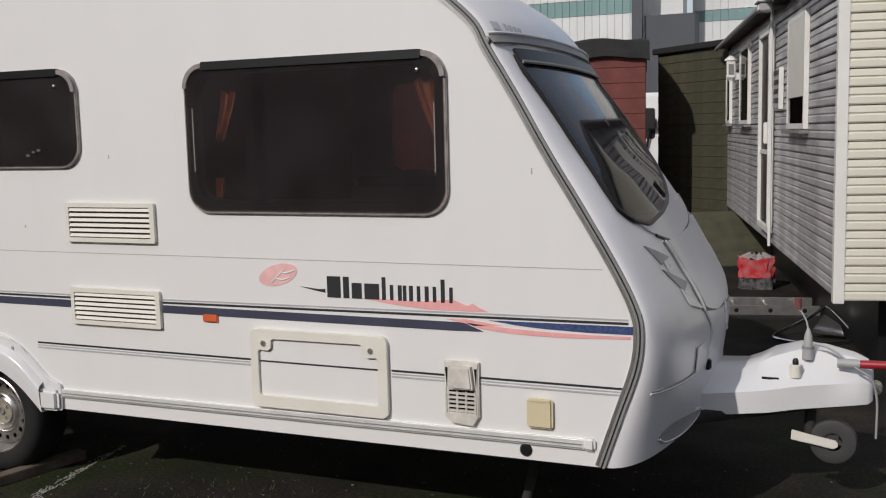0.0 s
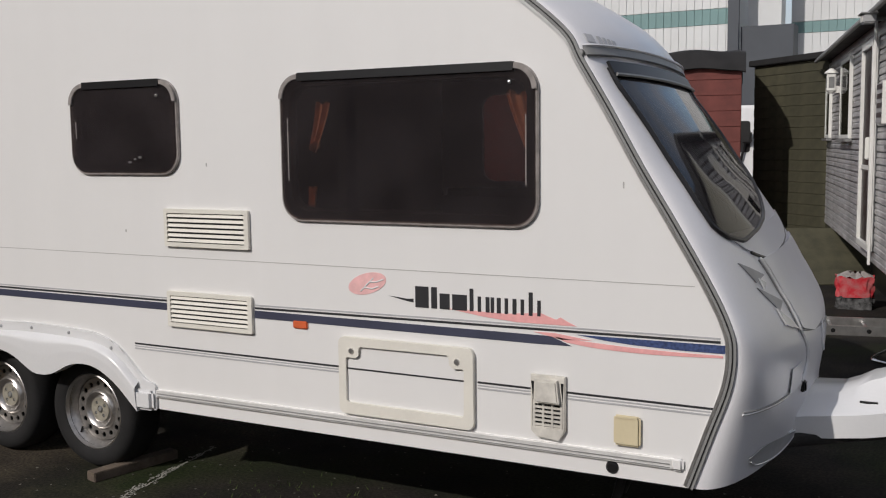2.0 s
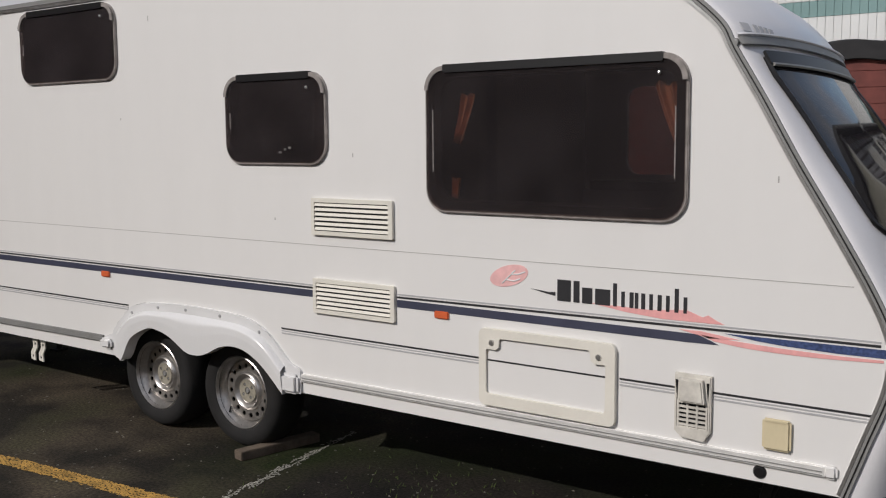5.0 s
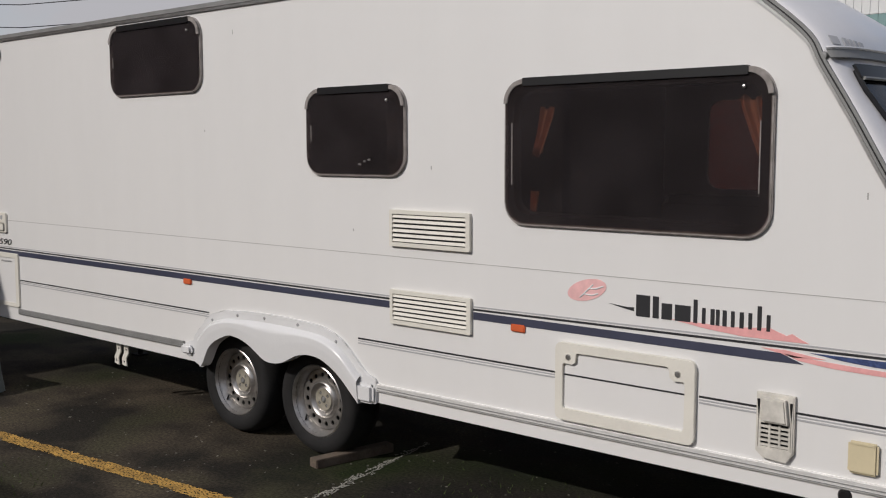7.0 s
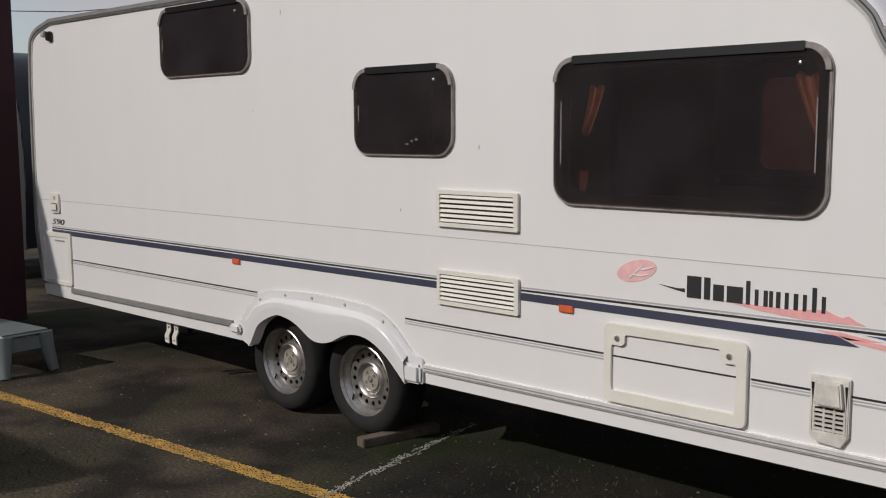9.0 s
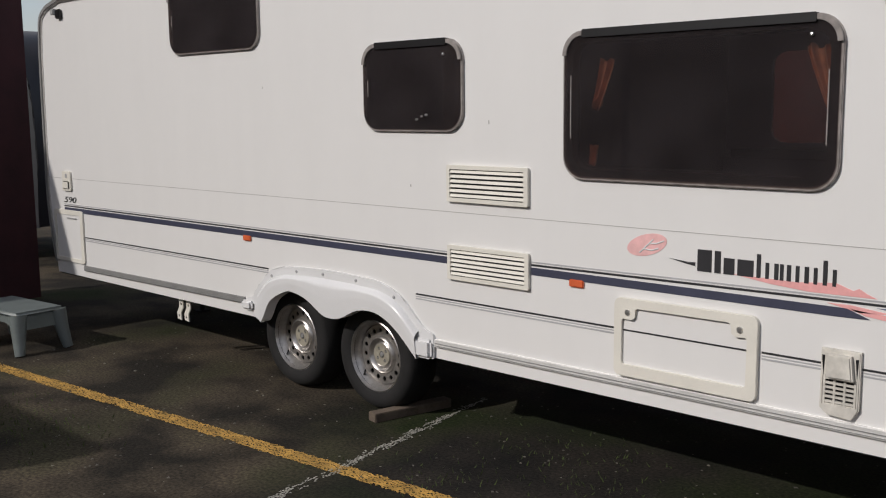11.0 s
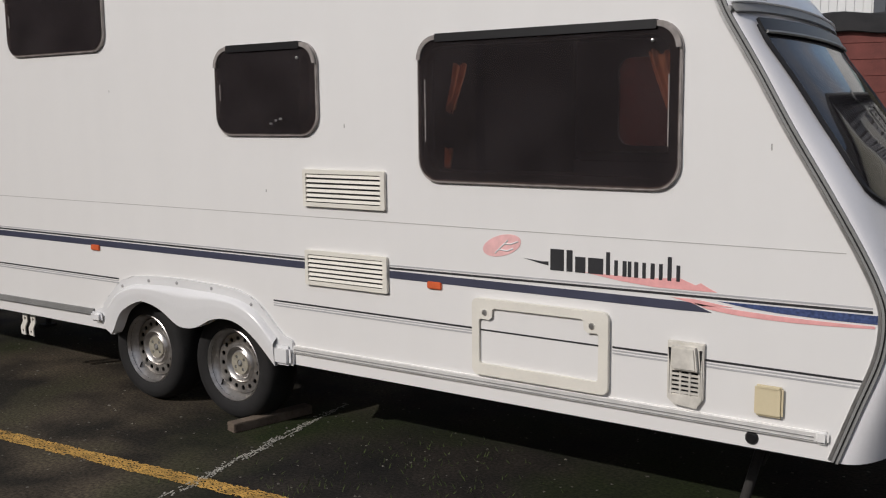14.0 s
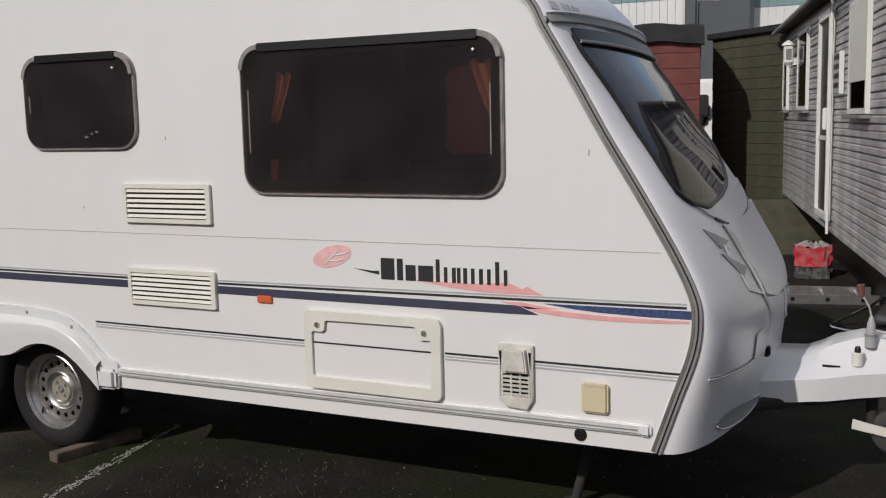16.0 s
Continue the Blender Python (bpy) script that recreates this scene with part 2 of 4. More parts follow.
def paint_line(a, b, width, material, name, label, gaps, seed):
    """Worn road paint: a strip broken into ragged flakes."""
    rnd = random.Random(seed)
    a, b = Vector((*a, 0)), Vector((*b, 0))
    way = (b - a).normalized()
    side = Vector((-way.y, way.x, 0))
    bm = bmesh.new()
    length, x = (b - a).length, 0.0
    rows = 9
    step = 0.011
    count = int(length / step)
    for j in range(rows):
        w0 = -width / 2 + width * j / rows
        w1 = w0 + width / rows * 1.03
        for i in range(count):
            p = a + way * (i * step)
            v = noise.noise(Vector((p.x * 9, p.y * 9 + seed, j * 0.9))) + 0.5 * noise.noise(Vector((p.x * 30, p.y * 30, j * 2.1 + seed)))
            edge = (0.5, 0.2, 0.05)[min(j, rows - 1 - j)] if min(j, rows - 1 - j) < 3 else 0.0
            if v < gaps + edge + rnd.uniform(-0.1, 0.1):
                continue
            jit = rnd.uniform(-0.007, 0.007)
            q = [p + side * (w0 + jit), p + way * step * 1.05 + side * (w0 + jit), p + way * step * 1.05 + side * (w1 + jit), p + side * (w1 + jit)]
            lie = 0.003 + 0.002 * rnd.random()
            bm.faces.new([bm.verts.new((c.x, c.y, lie)) for c in q])
    return tagged(part(name, bm, material, smooth=0), label, "road marking", kind="structure")


YELLOW = mat("worn_yellow_paint", (0.46, 0.27, 0.06), 0.8, vary=0.5, scale=14, bump=0.2)
LINEWHITE = mat("worn_white_paint", (0.34, 0.33, 0.29), 0.8, vary=0.5, scale=20, bump=0.2)
paint_line((-9.0, -1.207), (-0.6, -0.449), 0.10, YELLOW, "yellow_line", "worn yellow painted bay line on the asphalt", -0.8, 3)
paint_line((-3.22, 0.66), (-2.65, -2.6), 0.075, LINEWHITE, "white_line", "flaking white painted bay line on the asphalt", 0.0, 7)

# ---- caravan ----
van = root("caravan", (0, 0, 0), "white twin-axle touring caravan with smoked windows", "caravan")
REAR, FRONT, FAR = -7.265, -0.198, 2.0
TOP = 2.53
front_line = [(-1.75, 2.53), (-1.38, 2.455), (-1.12, 2.335), (-0.96, 2.221), (-0.827, 2.10), (-0.772, 2.0), (-0.664, 1.821), (-0.542, 1.606), (-0.413, 1.396), (-0.286, 1.18), (-0.218, 1.04), (-0.198, 0.945), (-0.212, 0.81), (-0.274, 0.627), (-0.345, 0.42)]
rear_line = [(-7.165, 0.42), (-7.262, 0.92), (-7.265, 1.5), (-7.24, 2.26), (-7.155, 2.45), (-6.88, 2.53)]
front_pts = [Vector((x, 0, z)) for x, z in front_line]
rear_pts = [Vector((x, 0, z)) for x, z in rear_line]
front_curve, rear_curve = spline(front_pts, 6), spline(rear_pts, 6)
arch_cut = [(-3.05, 0.41), (-3.13, 0.53), (-3.28, 0.65), (-4.24, 0.68), (-4.42, 0.57), (-4.50, 0.41)]
side_outline = [(p.x, p.z) for p in rear_curve] + [(-5.2, 2.53), (-3.5, 2.53)] + [(p.x, p.z) for p in front_curve] + [(-1.5, 0.415)] + arch_cut + [(-5.8, 0.415)]
W1, W2, W3 = (-2.175, 1.36, -0.95, 2.0), (-3.48, 1.56, -2.77, 2.01), (-5.345, 2.03, -4.38, 2.47)


def inset(w, d, r):
    return rrect(w[0] + d, w[1] + d, w[2] - d, w[3] - d, r)


part("side_wall", plate(side_outline, 0, 0.03, [inset(w, 0.022, 0.09) for w in (W1, W2, W3)]), WHITE, van, "white ribless aluminium side wall", smooth=0)
FARWIN = (-2.16, 1.46, -1.10, 1.98)
def set_back(z):
    """How far the front stands back at the far side."""
    return float(np.interp(z, (0.4, 0.8, 1.2, 1.6, 2.53), (0.0, 0.03, 0.12, 0.20, 0.25)))


part("far_side_wall", plate([(x - (set_back(z) + 0.004 if x > -1.76 else 0), z) for x, z in side_outline], FAR - 0.03, FAR, [rrect(*FARWIN, 0.08)]), WHITE, van, smooth=0)


def shell(curve, bulge, name, material, label="", n=28, skip=None):
    """A sheet from side to side over a side profile, swelling outwards."""
    m = len(curve) - 1

    def place(u, v):
        k = min(int(u * m), m - 1)
        t = u * m - k
        p = curve[k].lerp(curve[k + 1], t)
        tan = (curve[k + 1] - curve[k]).normalized()
        out = Vector((-tan.z, 0, tan.x))
        f = 1 - abs(2 * v - 1) ** 2.6
        return p + out * bulge(u) * f + Vector((0, FAR * v, 0))
    return place


roof_place = shell([Vector((-6.88, 0, 2.53)), Vector((-4, 0, 2.53)), Vector((-1.75, 0, 2.53))], lambda u: 0.07, "", WHITE)
part("roof", solid(grid(roof_place, 6, 20), 0.02), WHITE, van, "white roof with rolled edges")
rear_place = shell(rear_curve, lambda u: 0.02 + 0.05 * u, "", WHITE)
part("rear_panel", solid(grid(rear_place, len(rear_curve) - 1, 20), 0.02), GRP, van)


def front_base(z, v):
    """A place on the front moulding at a height z of its side edge, and v across."""
    z = min(2.5299, max(0.4201, z))
    c = front_curve
    for k in range(len(c) - 1):
        if c[k].z >= z >= c[k + 1].z:
            break
    t = (c[k].z - z) / max(1e-6, c[k].z - c[k + 1].z)
    p = c[k].lerp(c[k + 1], t)
    swell = np.interp(z, (0.42, 0.5, 0.6, 0.7, 0.8, 0.9, 1.0, 1.1, 1.2, 1.35, 1.5, 1.7, 1.9, 2.05, 2.2, 2.53), (0.236, 0.217, 0.198, 0.180, 0.154, 0.128, 0.102, 0.099, 0.120, 0.147, 0.156, 0.139, 0.108, 0.122, 0.135, 0.02))
    back = set_back(z) * v ** 1.6
    f = max(0.0, 1 - abs(2 * v - 1) ** 2.3) ** float(np.interp(z, (0.6, 0.85, 1.3), (0.42, 0.45, 0.55)))
    lift = 0.03 * f * max(0.0, (z - 1.9) / 0.6) + 0.03 * f * f * max(0.0, (0.62 - z) / 0.2)
    return Vector((p.x + swell * f - back, FAR * v, p.z + lift))


def front_place(z, v, proud=0.0):
    """The same, raised from the surface by proud."""
    at = front_base(z, v)
    if not proud:
        return at
    va, vb = max(0.004, v - 0.01), min(0.996, v + 0.01)
    over, down = front_base(z, vb) - front_base(z, va), front_base(z - 0.01, v) - front_base(z + 0.01, v)
    n = over.cross(down).normalized()
    return at + (n if n.x > 0 else -n) * proud


def across(j, n):
    """Even steps round the front's curve: closer at the corners."""
    return 0.5 - 0.5 * math.cos(math.pi * j / n)


ZT, ZB = 2.53, 0.42
WT, WB = 1.965, 1.306


def win_left(z):
    return float(np.interp(z, (1.306, 1.335, 1.375, 1.455, 1.554, 1.743, 1.90, 1.965), (0.165, 0.092, 0.068, 0.060, 0.058, 0.050, 0.038, 0.040)))


def win_right(z):
    return float(np.interp(z, (1.306, 1.325, 1.365, 1.425, 1.554, 1.704, 1.843, 1.965), (0.190, 0.300, 0.445, 0.542, 0.675, 0.765, 0.800, 0.800)))


def in_window(u, v):
    z = ZT + (ZB - ZT) * u
    w = across(v, 1)
    return 1.35 < z < 1.93 and win_left(z) + 0.015 < w < win_right(z) - 0.03


part("front_panel", solid(grid(lambda u, v: front_place(ZT + (ZB - ZT) * u, across(v, 1)), 72, 48, in_window), 0.015), FRONTM, van, "glossy off-white moulded front panel", smooth=60)


def band(zt, zb, proud, material, name, label="", v0=0.0, v1=1.0, parent=None, thick=0.012):
    bm = grid(lambda u, v: front_place(zt + (zb - zt) * u, v0 + (v1 - v0) * across(v, 1), proud), 2, 48)
    return part(name, solid(bm, thick), material, parent or van, label, smooth=60)


def outlined(name, material, zt, zb, left, right, proud, label="", nu=24, nv=24, thick=0.004, parent=None):
    """A piece lying on the front between two outlines."""
    def place(u, v):
        z = zt + (zb - zt) * u
        return front_place(z, left(z) + (right(z) - left(z)) * v, proud)
    return part(name, solid(grid(place, nu, nv), thick), material, parent or van, label, smooth=60)


fw = outlined("front_window", FGLASS, WT, WB, win_left, win_right, 0.010, "tinted acrylic front window")
brow = band(WT + 0.016, WT - 0.030, 0.022, BLACK, "window_brow", "black window hinge strip", 0.036, 0.80, fw)
part("brow_lip", tube([front_place(WT - 0.034, 0.04 + 0.74 * k / 20, 0.022) for k in range(21)], 0.007, 6), TRIM, fw, "grey lip under the hinge strip")
for side_of in (win_left, win_right):
    pts = [front_place(z, side_of(z), 0.008) for z in (WT + (WB - WT) * k / 28 for k in range(29))]
    part("window_seal", tube(pts, 0.010, 6), BLACK, fw, "black rubber seal")
pts = [front_place(WB, win_left(WB) + (win_right(WB) - win_left(WB)) * k / 6, 0.008) for k in range(7)]
part("window_seal", tube(pts, 0.010, 6), BLACK, fw)


def lip_left(z):
    return float(np.interp(z, (1.214, 1.236, 1.276, 1.34), (0.31, 0.245, 0.165, 0.10)))


def lip_right(z):
    return float(np.interp(z, (1.214, 1.236, 1.28, 1.325, 1.37), (0.33, 0.625, 0.74, 0.81, 0.86)))


outlined("lower_surround", FRONTM, 1.34, 1.214, lip_left, lip_right, 0.007, "pale moulded lip under the front window", thick=0.010)
# the lip's shadow line is drawn as a black tube below it
edge_line = [(z, lip_left(z)) for z in (1.262, 1.245, 1.23, 1.218)] + [(z, lip_right(z)) for z in (1.218, 1.23, 1.25, 1.28, 1.31, 1.34)]
part("lip_shadow_line", tube([front_place(p.x, p.y, 0.002) for p in spline([(z - 0.004, v, 0) for z, v in edge_line], 6)], 0.007, 6), BLACK, van, "black tube standing in for the lip's shadow line")
band(2.035, 2.005, 0.020, TRIM, "front_ledge", "grey rain ledge above the front window")
part("ledge_bead", tube([front_place(2.04, across(k / 30, 1), 0.022) for k in range(31)], 0.006, 6), FRONTM, van, "pale bead along the ledge")
part("screw_cover", lathe([(0.0, -0.014), (0.012, -0.012), (0.016, 0.0)], 12, at=(-0.785, 0.0, 2.02)), TRIM, van)
# moulding colour darkened to hold the vents' shade
VENTM = mat("vent_shade_grey", (0.30, 0.30, 0.31), 0.4, vary=0.15)
# raised locker lid, its grooves and vents
def ridge(name, line, r, material, proud=0.004, label=""):
    pts = spline([(z, v, 0) for z, v in line], 8)
    part(name, tube([front_place(p.x, p.y, proud) for p in pts], r, 6), material, van, label)


for far in (False, True):
    edge = [(1.226, 0.233), (1.15, 0.268), (1.067, 0.298), (0.985, 0.320), (0.92, 0.334), (0.88, 0.354), (0.838, 0.372), (0.80, 0.374), (0.758, 0.367), (0.709, 0.326)]
    edge = [(z, 1 - v if far else v) for z, v in edge]
    off = -0.010 if far else 0.010
    ridge("lid_edge", edge, 0.007, GRP, 0.005, "raised white lid edge")
    # grey tube carries the shade of the gap along the lid
    ridge("lid_gap_shade", [(z - 0.004, v - off) for z, v in edge[:5]], 0.005, TRIM, 0.0, "grey tube drawn as the shaded gap beside the lid")


def lid_left(z):
    return float(np.interp(z, (0.86, 0.92, 0.985, 1.067, 1.15, 1.226), (0.50, 0.346, 0.329, 0.307, 0.276, 0.242)))


def lid_right(z):
    return 1 - lid_left(z) * 0.55


outlined("gas_locker_lid", FRONTM, 1.222, 0.868, lid_left, lid_right, 0.012, "raised off-white gas locker lid", thick=0.014)
# shadow under the lid, drawn as a thin grey tube
ridge("lid_shadow_gap", [(0.916, 0.337), (0.892, 0.41), (0.868, 0.50), (0.842, 0.65), (0.818, 0.817)], 0.005, TRIM, 0.002, "grey tube drawn as the shadow line under the lid")
ridge("panel_groove", [(0.716, 0.02), (0.712, 0.05), (0.708, 0.095), (0.700, 0.18), (0.703, 0.25), (0.709, 0.292)], 0.004, TRIM, 0.001, "fine moulded groove")
ridge("groove_lip", [(0.707, 0.02), (0.703, 0.05), (0.699, 0.095), (0.691, 0.18), (0.694, 0.25)], 0.005, GRP, 0.0, "rounded edge below the groove")
# stepped wedge vents: shade painted as a dark grey face, and bright floor
for far in (False, True):
    for z0, v0, z1, v1, z2, v2, shade in ((1.236, 0.10, 1.167, 0.216, 1.152, 0.150, VENTM), (1.136, 0.142, 1.050, 0.274, 1.026, 0.224, VENTM), (1.164, 0.168, 1.138, 0.204, 1.120, 0.180, GRP), (1.042, 0.204, 0.922, 0.328, 0.970, 0.226, GRP)):
        def wedge(u, v):
            za, va = z0 + (z1 - z0) * u, v0 + (v1 - v0) * u
            zb_, vb = z0 + (z2 - z0) * min(1.0, u * 1.15), v0 + (v2 - v0) * min(1.0, u * 1.15)
            w = va + (vb - va) * v
            return front_place(za + (zb_ - za) * v, 1 - w if far else w, 0.005 if shade is VENTM else 0.008)
        part("front_vent", solid(grid(wedge, 8, 4), 0.006), shade, van, "wedge-shaped air vent with its shade painted grey" if shade is VENTM else "bright moulded vent step")
    # hollow for the lamp low on the corner, its shade a raised grey patch
    hollow = spline([(0.510, 0.075, 0), (0.530, 0.14, 0), (0.498, 0.25, 0), (0.450, 0.37, 0), (0.428, 0.31, 0), (0.432, 0.20, 0), (0.462, 0.11, 0), (0.510, 0.075, 0)], 5)
    mid_z, mid_v = 0.475, 0.20
    bm = grid(lambda u, v: front_place(mid_z + (hollow[round(v * 35)].x - mid_z) * u, (lambda w: 1 - w if far else w)(mid_v + (hollow[round(v * 35)].y - mid_v) * u), 0.003 + 0.002 * u), 4, 35)
    part("lamp_recess_shade", solid(bm, 0.003), GREYPL, van, "grey oval patch drawn as a shaded recess")
    ridge("recess_rim", [(p.x, 1 - p.y if far else p.y) for p in hollow[12:34:3]], 0.006, GRP, 0.004, "bright recess rim")
    part("blanking_plate", solid(grid(lambda u, v: front_place(0.80 - 0.10 * u, (lambda w: 1 - w if far else w)(0.225 + 0.095 * v), 0.004), 4, 4), 0.003), FRONTM, van, "pale square blanking plate")
lp = front_base(0.669, 0.365)
part("locker_latch", rbox((lp.x - 0.02, lp.y - 0.02, lp.z - 0.02), (lp.x + 0.018, lp.y + 0.02, lp.z + 0.025), 0.006), BLACK, van, "black locker latch")
for k, (a, w) in enumerate(((0.0, 0.022), (0.034, 0.012), (0.052, 0.012), (0.07, 0.012), (0.088, 0.016))):
    bm = grid(lambda u, v: front_place(2.092 - 0.03 * u - 0.2 * (a + w * v), 0.018 + a * 0.95 + w * 0.9 * v, 0.003), 2, 2)
    part("badge_bar", solid(bm, 0.002), GREYD, van, "dark grey badge bar")


def ribbon(curve, inner, outer, y0, y1, bm=None):
    """A strip along a side profile, from inner to outer metres inside its edge."""
    bm = bm or bmesh.new()
    rows = []
    for k, p in enumerate(curve):
        tan = (curve[min(k + 1, len(curve) - 1)] - curve[max(k - 1, 0)]).normalized()
        into = Vector((tan.z, 0, -tan.x))
        a, b = p + into * inner, p + into * outer
        rows.append([bm.verts.new((q.x, y, q.z)) for q, y in ((a, y1), (a, y0), (b, y0), (b, y1))])
    for a, b in zip(rows, rows[1:]):
        for k in range(4):
            bm.faces.new((a[k], a[(k + 1) % 4], b[(k + 1) % 4], b[k]))
    bm.faces.new(rows[0])
    bm.faces.new(rows[-1][::-1])
    return bm


whole = rear_curve[1:] + [Vector((-4, 0, 2.53))] + front_curve
part("edge_trim", ribbon(front_curve, -0.001, 0.024, -0.014, 0.0), TRIM, van, "grey rubber-filled corner trim")
part("trim_insert", ribbon(front_curve, 0.009, 0.014, -0.016, -0.013), BLACK, van, "dark rubber insert")
part("edge_bead", ribbon(front_curve, 0.026, 0.037, -0.011, 0.0), ALU, van, "bright aluminium bead")
rest = rear_curve[1:] + [Vector((-4, 0, 2.53)), Vector((-1.76, 0, 2.53))]
part("edge_trim", ribbon(rest, -0.004, 0.022, -0.014, 0.0), TRIM, van, "grey roof edge trim")
part("awning_rail", ribbon(rest, 0.024, 0.040, -0.011, 0.0), ALU, van, "aluminium awning rail")
for xa, xb, ya in ((-7.2, -4.57, 0.035), (-4.57, -2.96, 0.32), (-2.96, -0.36, 0.035)):
    part("floor_pan", rbox((xa, ya, 0.40), (xb, FAR - 0.035, 0.44)), DARK, van, "dark underside")
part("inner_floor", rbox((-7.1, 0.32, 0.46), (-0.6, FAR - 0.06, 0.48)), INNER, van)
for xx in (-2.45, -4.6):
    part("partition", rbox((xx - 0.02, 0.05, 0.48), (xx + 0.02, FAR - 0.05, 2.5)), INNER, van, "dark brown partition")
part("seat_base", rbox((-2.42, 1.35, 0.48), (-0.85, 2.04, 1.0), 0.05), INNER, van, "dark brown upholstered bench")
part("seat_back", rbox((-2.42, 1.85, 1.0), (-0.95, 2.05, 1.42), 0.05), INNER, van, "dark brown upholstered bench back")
part("far_pane", plate(rrect(*FARWIN, 0.08), FAR - 0.012, FAR - 0.006), FARPANE, van, "smoked far-side window pane", smooth=0)


def curtain(x0, x1, z0, z1, lean, y, parent, pinch=0.3):
    def place(u, v):
        w = x0 + (x1 - x0) * v
        z = z1 + (z0 - z1) * u
        return (w + lean * u ** 1.2 + pinch * (0.5 - v) * (x1 - x0) * u, y + 0.012 * math.sin(v * 23 + 2 * math.sin(v * 9)) * (1 - 0.3 * u), z + 0.012 * math.sin(v * 11))
    return part("curtain", solid(grid(place, 10, 40), 0.002), CURTAIN, parent, "orange gathered curtain", smooth=60)


def caravan_window(w, curtains=False):
    x0, z0, x1, z1 = w
    win = part("window", plate(rrect(x0, z0, x1, z1, 0.105, 8), -0.016, -0.001, [inset(w, 0.016, 0.092)], bevel=0.003), CLEAR, van, "rounded smoked acrylic window")
    part("pane", plate(inset(w, 0.012, 0.095), -0.022, -0.017), ACRYLIC, win, "smoked acrylic pane", smooth=0)
    part("seal", plate(inset(w, 0.017, 0.092), -0.012, 0.03, [inset(w, 0.05, 0.08)]), BLACK, win, "black rubber seal", smooth=0)
    part("inner_frame", plate(inset(w, 0.03, 0.09), 0.032, 0.04, [inset(w, 0.06, 0.075)]), BLACK, win, "black inner frame", smooth=0)
    part("hinge_rail", plate(rrect(x0 + 0.105, z1 - 0.032, x1 - 0.10, z1 + 0.003, 0.006), -0.030, -0.002, bevel=0.004), BLACK, win, "black hinge rail")
    part("stay_bar", rbox((x0 + 0.046, -0.0245, z0 + 0.18), (x0 + 0.0505, -0.0222, z1 - 0.19)), CLEAR, win, "thin aluminium stay")
    for side in (0, 1):
        arc, back = [], []
        for k in range(9):
            a = radians(90 * k / 8)
            for keep, r in ((arc, 0.103), (back, 0.082)):
                px = (x1 - 0.105 + r * math.cos(a)) if side else (x0 + 0.105 - r * math.cos(a))
                keep.append((px, z1 - 0.105 + r * math.sin(a)))
        part("corner_lug", plate(arc + back[::-1], -0.027, -0.0215, bevel=0.0015), CLEAR, win, "clear acrylic corner")
    part("hinge_screw", lathe([(0.0, -0.008), (0.006, -0.006), (0.008, 0)], 10, at=(x1 - 0.115, -0.026, z1 - 0.075)), ALU, win)
    return win


big = caravan_window(W1)
part("stay_bar", rbox((W1[2] - 0.0505, -0.0245, W1[1] + 0.17), (W1[2] - 0.046, -0.0222, W1[3] - 0.2)), CLEAR, big, "thin aluminium stay")
curtain(-2.045, -1.965, 1.67, 1.87, -0.06, 0.075, big, 0.5)
curtain(-2.09, -2.05, 1.42, 1.50, -0.01, 0.075, big, 0.2)
curtain(-1.125, -1.00, 1.55, 1.89, 0.085, 0.075, big, 0.75)
mid_win = caravan_window(W2)
# three small metal bits stand in for highlights on the pane
for xc, zc, wc in ((-3.085, 1.617, 0.022), (-3.048, 1.632, 0.016), (-3.018, 1.640, 0.020)):
    part("pane_glint", rbox((xc, -0.026, zc), (xc + wc, -0.0222, zc + 0.010), 0.0015), ALU, mid_win, "bright metal bit drawn as a highlight on the pane")
caravan_window(W3)


def fridge_vent(x0, z0, x1, z1):
    vent = part("fridge_vent", plate(rrect(x0, z0, x1, z1, 0.008, 3), -0.018, -0.001, [rrect(x0 + 0.02, z0 + 0.02, x1 - 0.026, z1 - 0.02, 0.004, 2)], bevel=0.003), CREAM, van, "cream plastic fridge vent")
    part("vent_back", rbox((x0 + 0.01, -0.004, z0 + 0.01), (x1 - 0.016, -0.0015, z1 - 0.01)), WHEELGREY, vent)
    n = 6
    pitch = (z1 - z0 - 0.04) / n
    for k in range(n):
        z = z0 + 0.02 + pitch * (k + 0.5)
        bm = bmesh.new()
        q = [(-0.010, z + pitch * 0.32), (-0.018, z - pitch * 0.26), (-0.015, z - pitch * 0.31), (-0.007, z + pitch * 0.26)]
        ends = [[bm.verts.new((x, y, zz)) for y, zz in q] for x in (x0 + 0.018, x1 - 0.024)]
        for i in range(4):
            bm.faces.new((ends[0][i], ends[0][(i + 1) % 4], ends[1][(i + 1) % 4], ends[1][i]))
        bm.faces.new(ends[0]), bm.faces.new(ends[1][::-1])
        part("slat", bm, CREAM, vent, smooth=0)


fridge_vent(-2.88, 1.222, -2.37, 1.402)
fridge_vent(-2.88, 0.835, -2.365, 1.007)


# decals and seams
def strip(x0, x1, z0, z1, material, name, y=-0.002, label=""):
    return part(name, rbox((x0, y, z0), (x1, 0.0005, z1)), material, van, label, smooth=0)


def flat(points, material, name, y=-0.002, label=""):
    return part(name, plate(points, y, 0.0005), material, van, label, smooth=0)


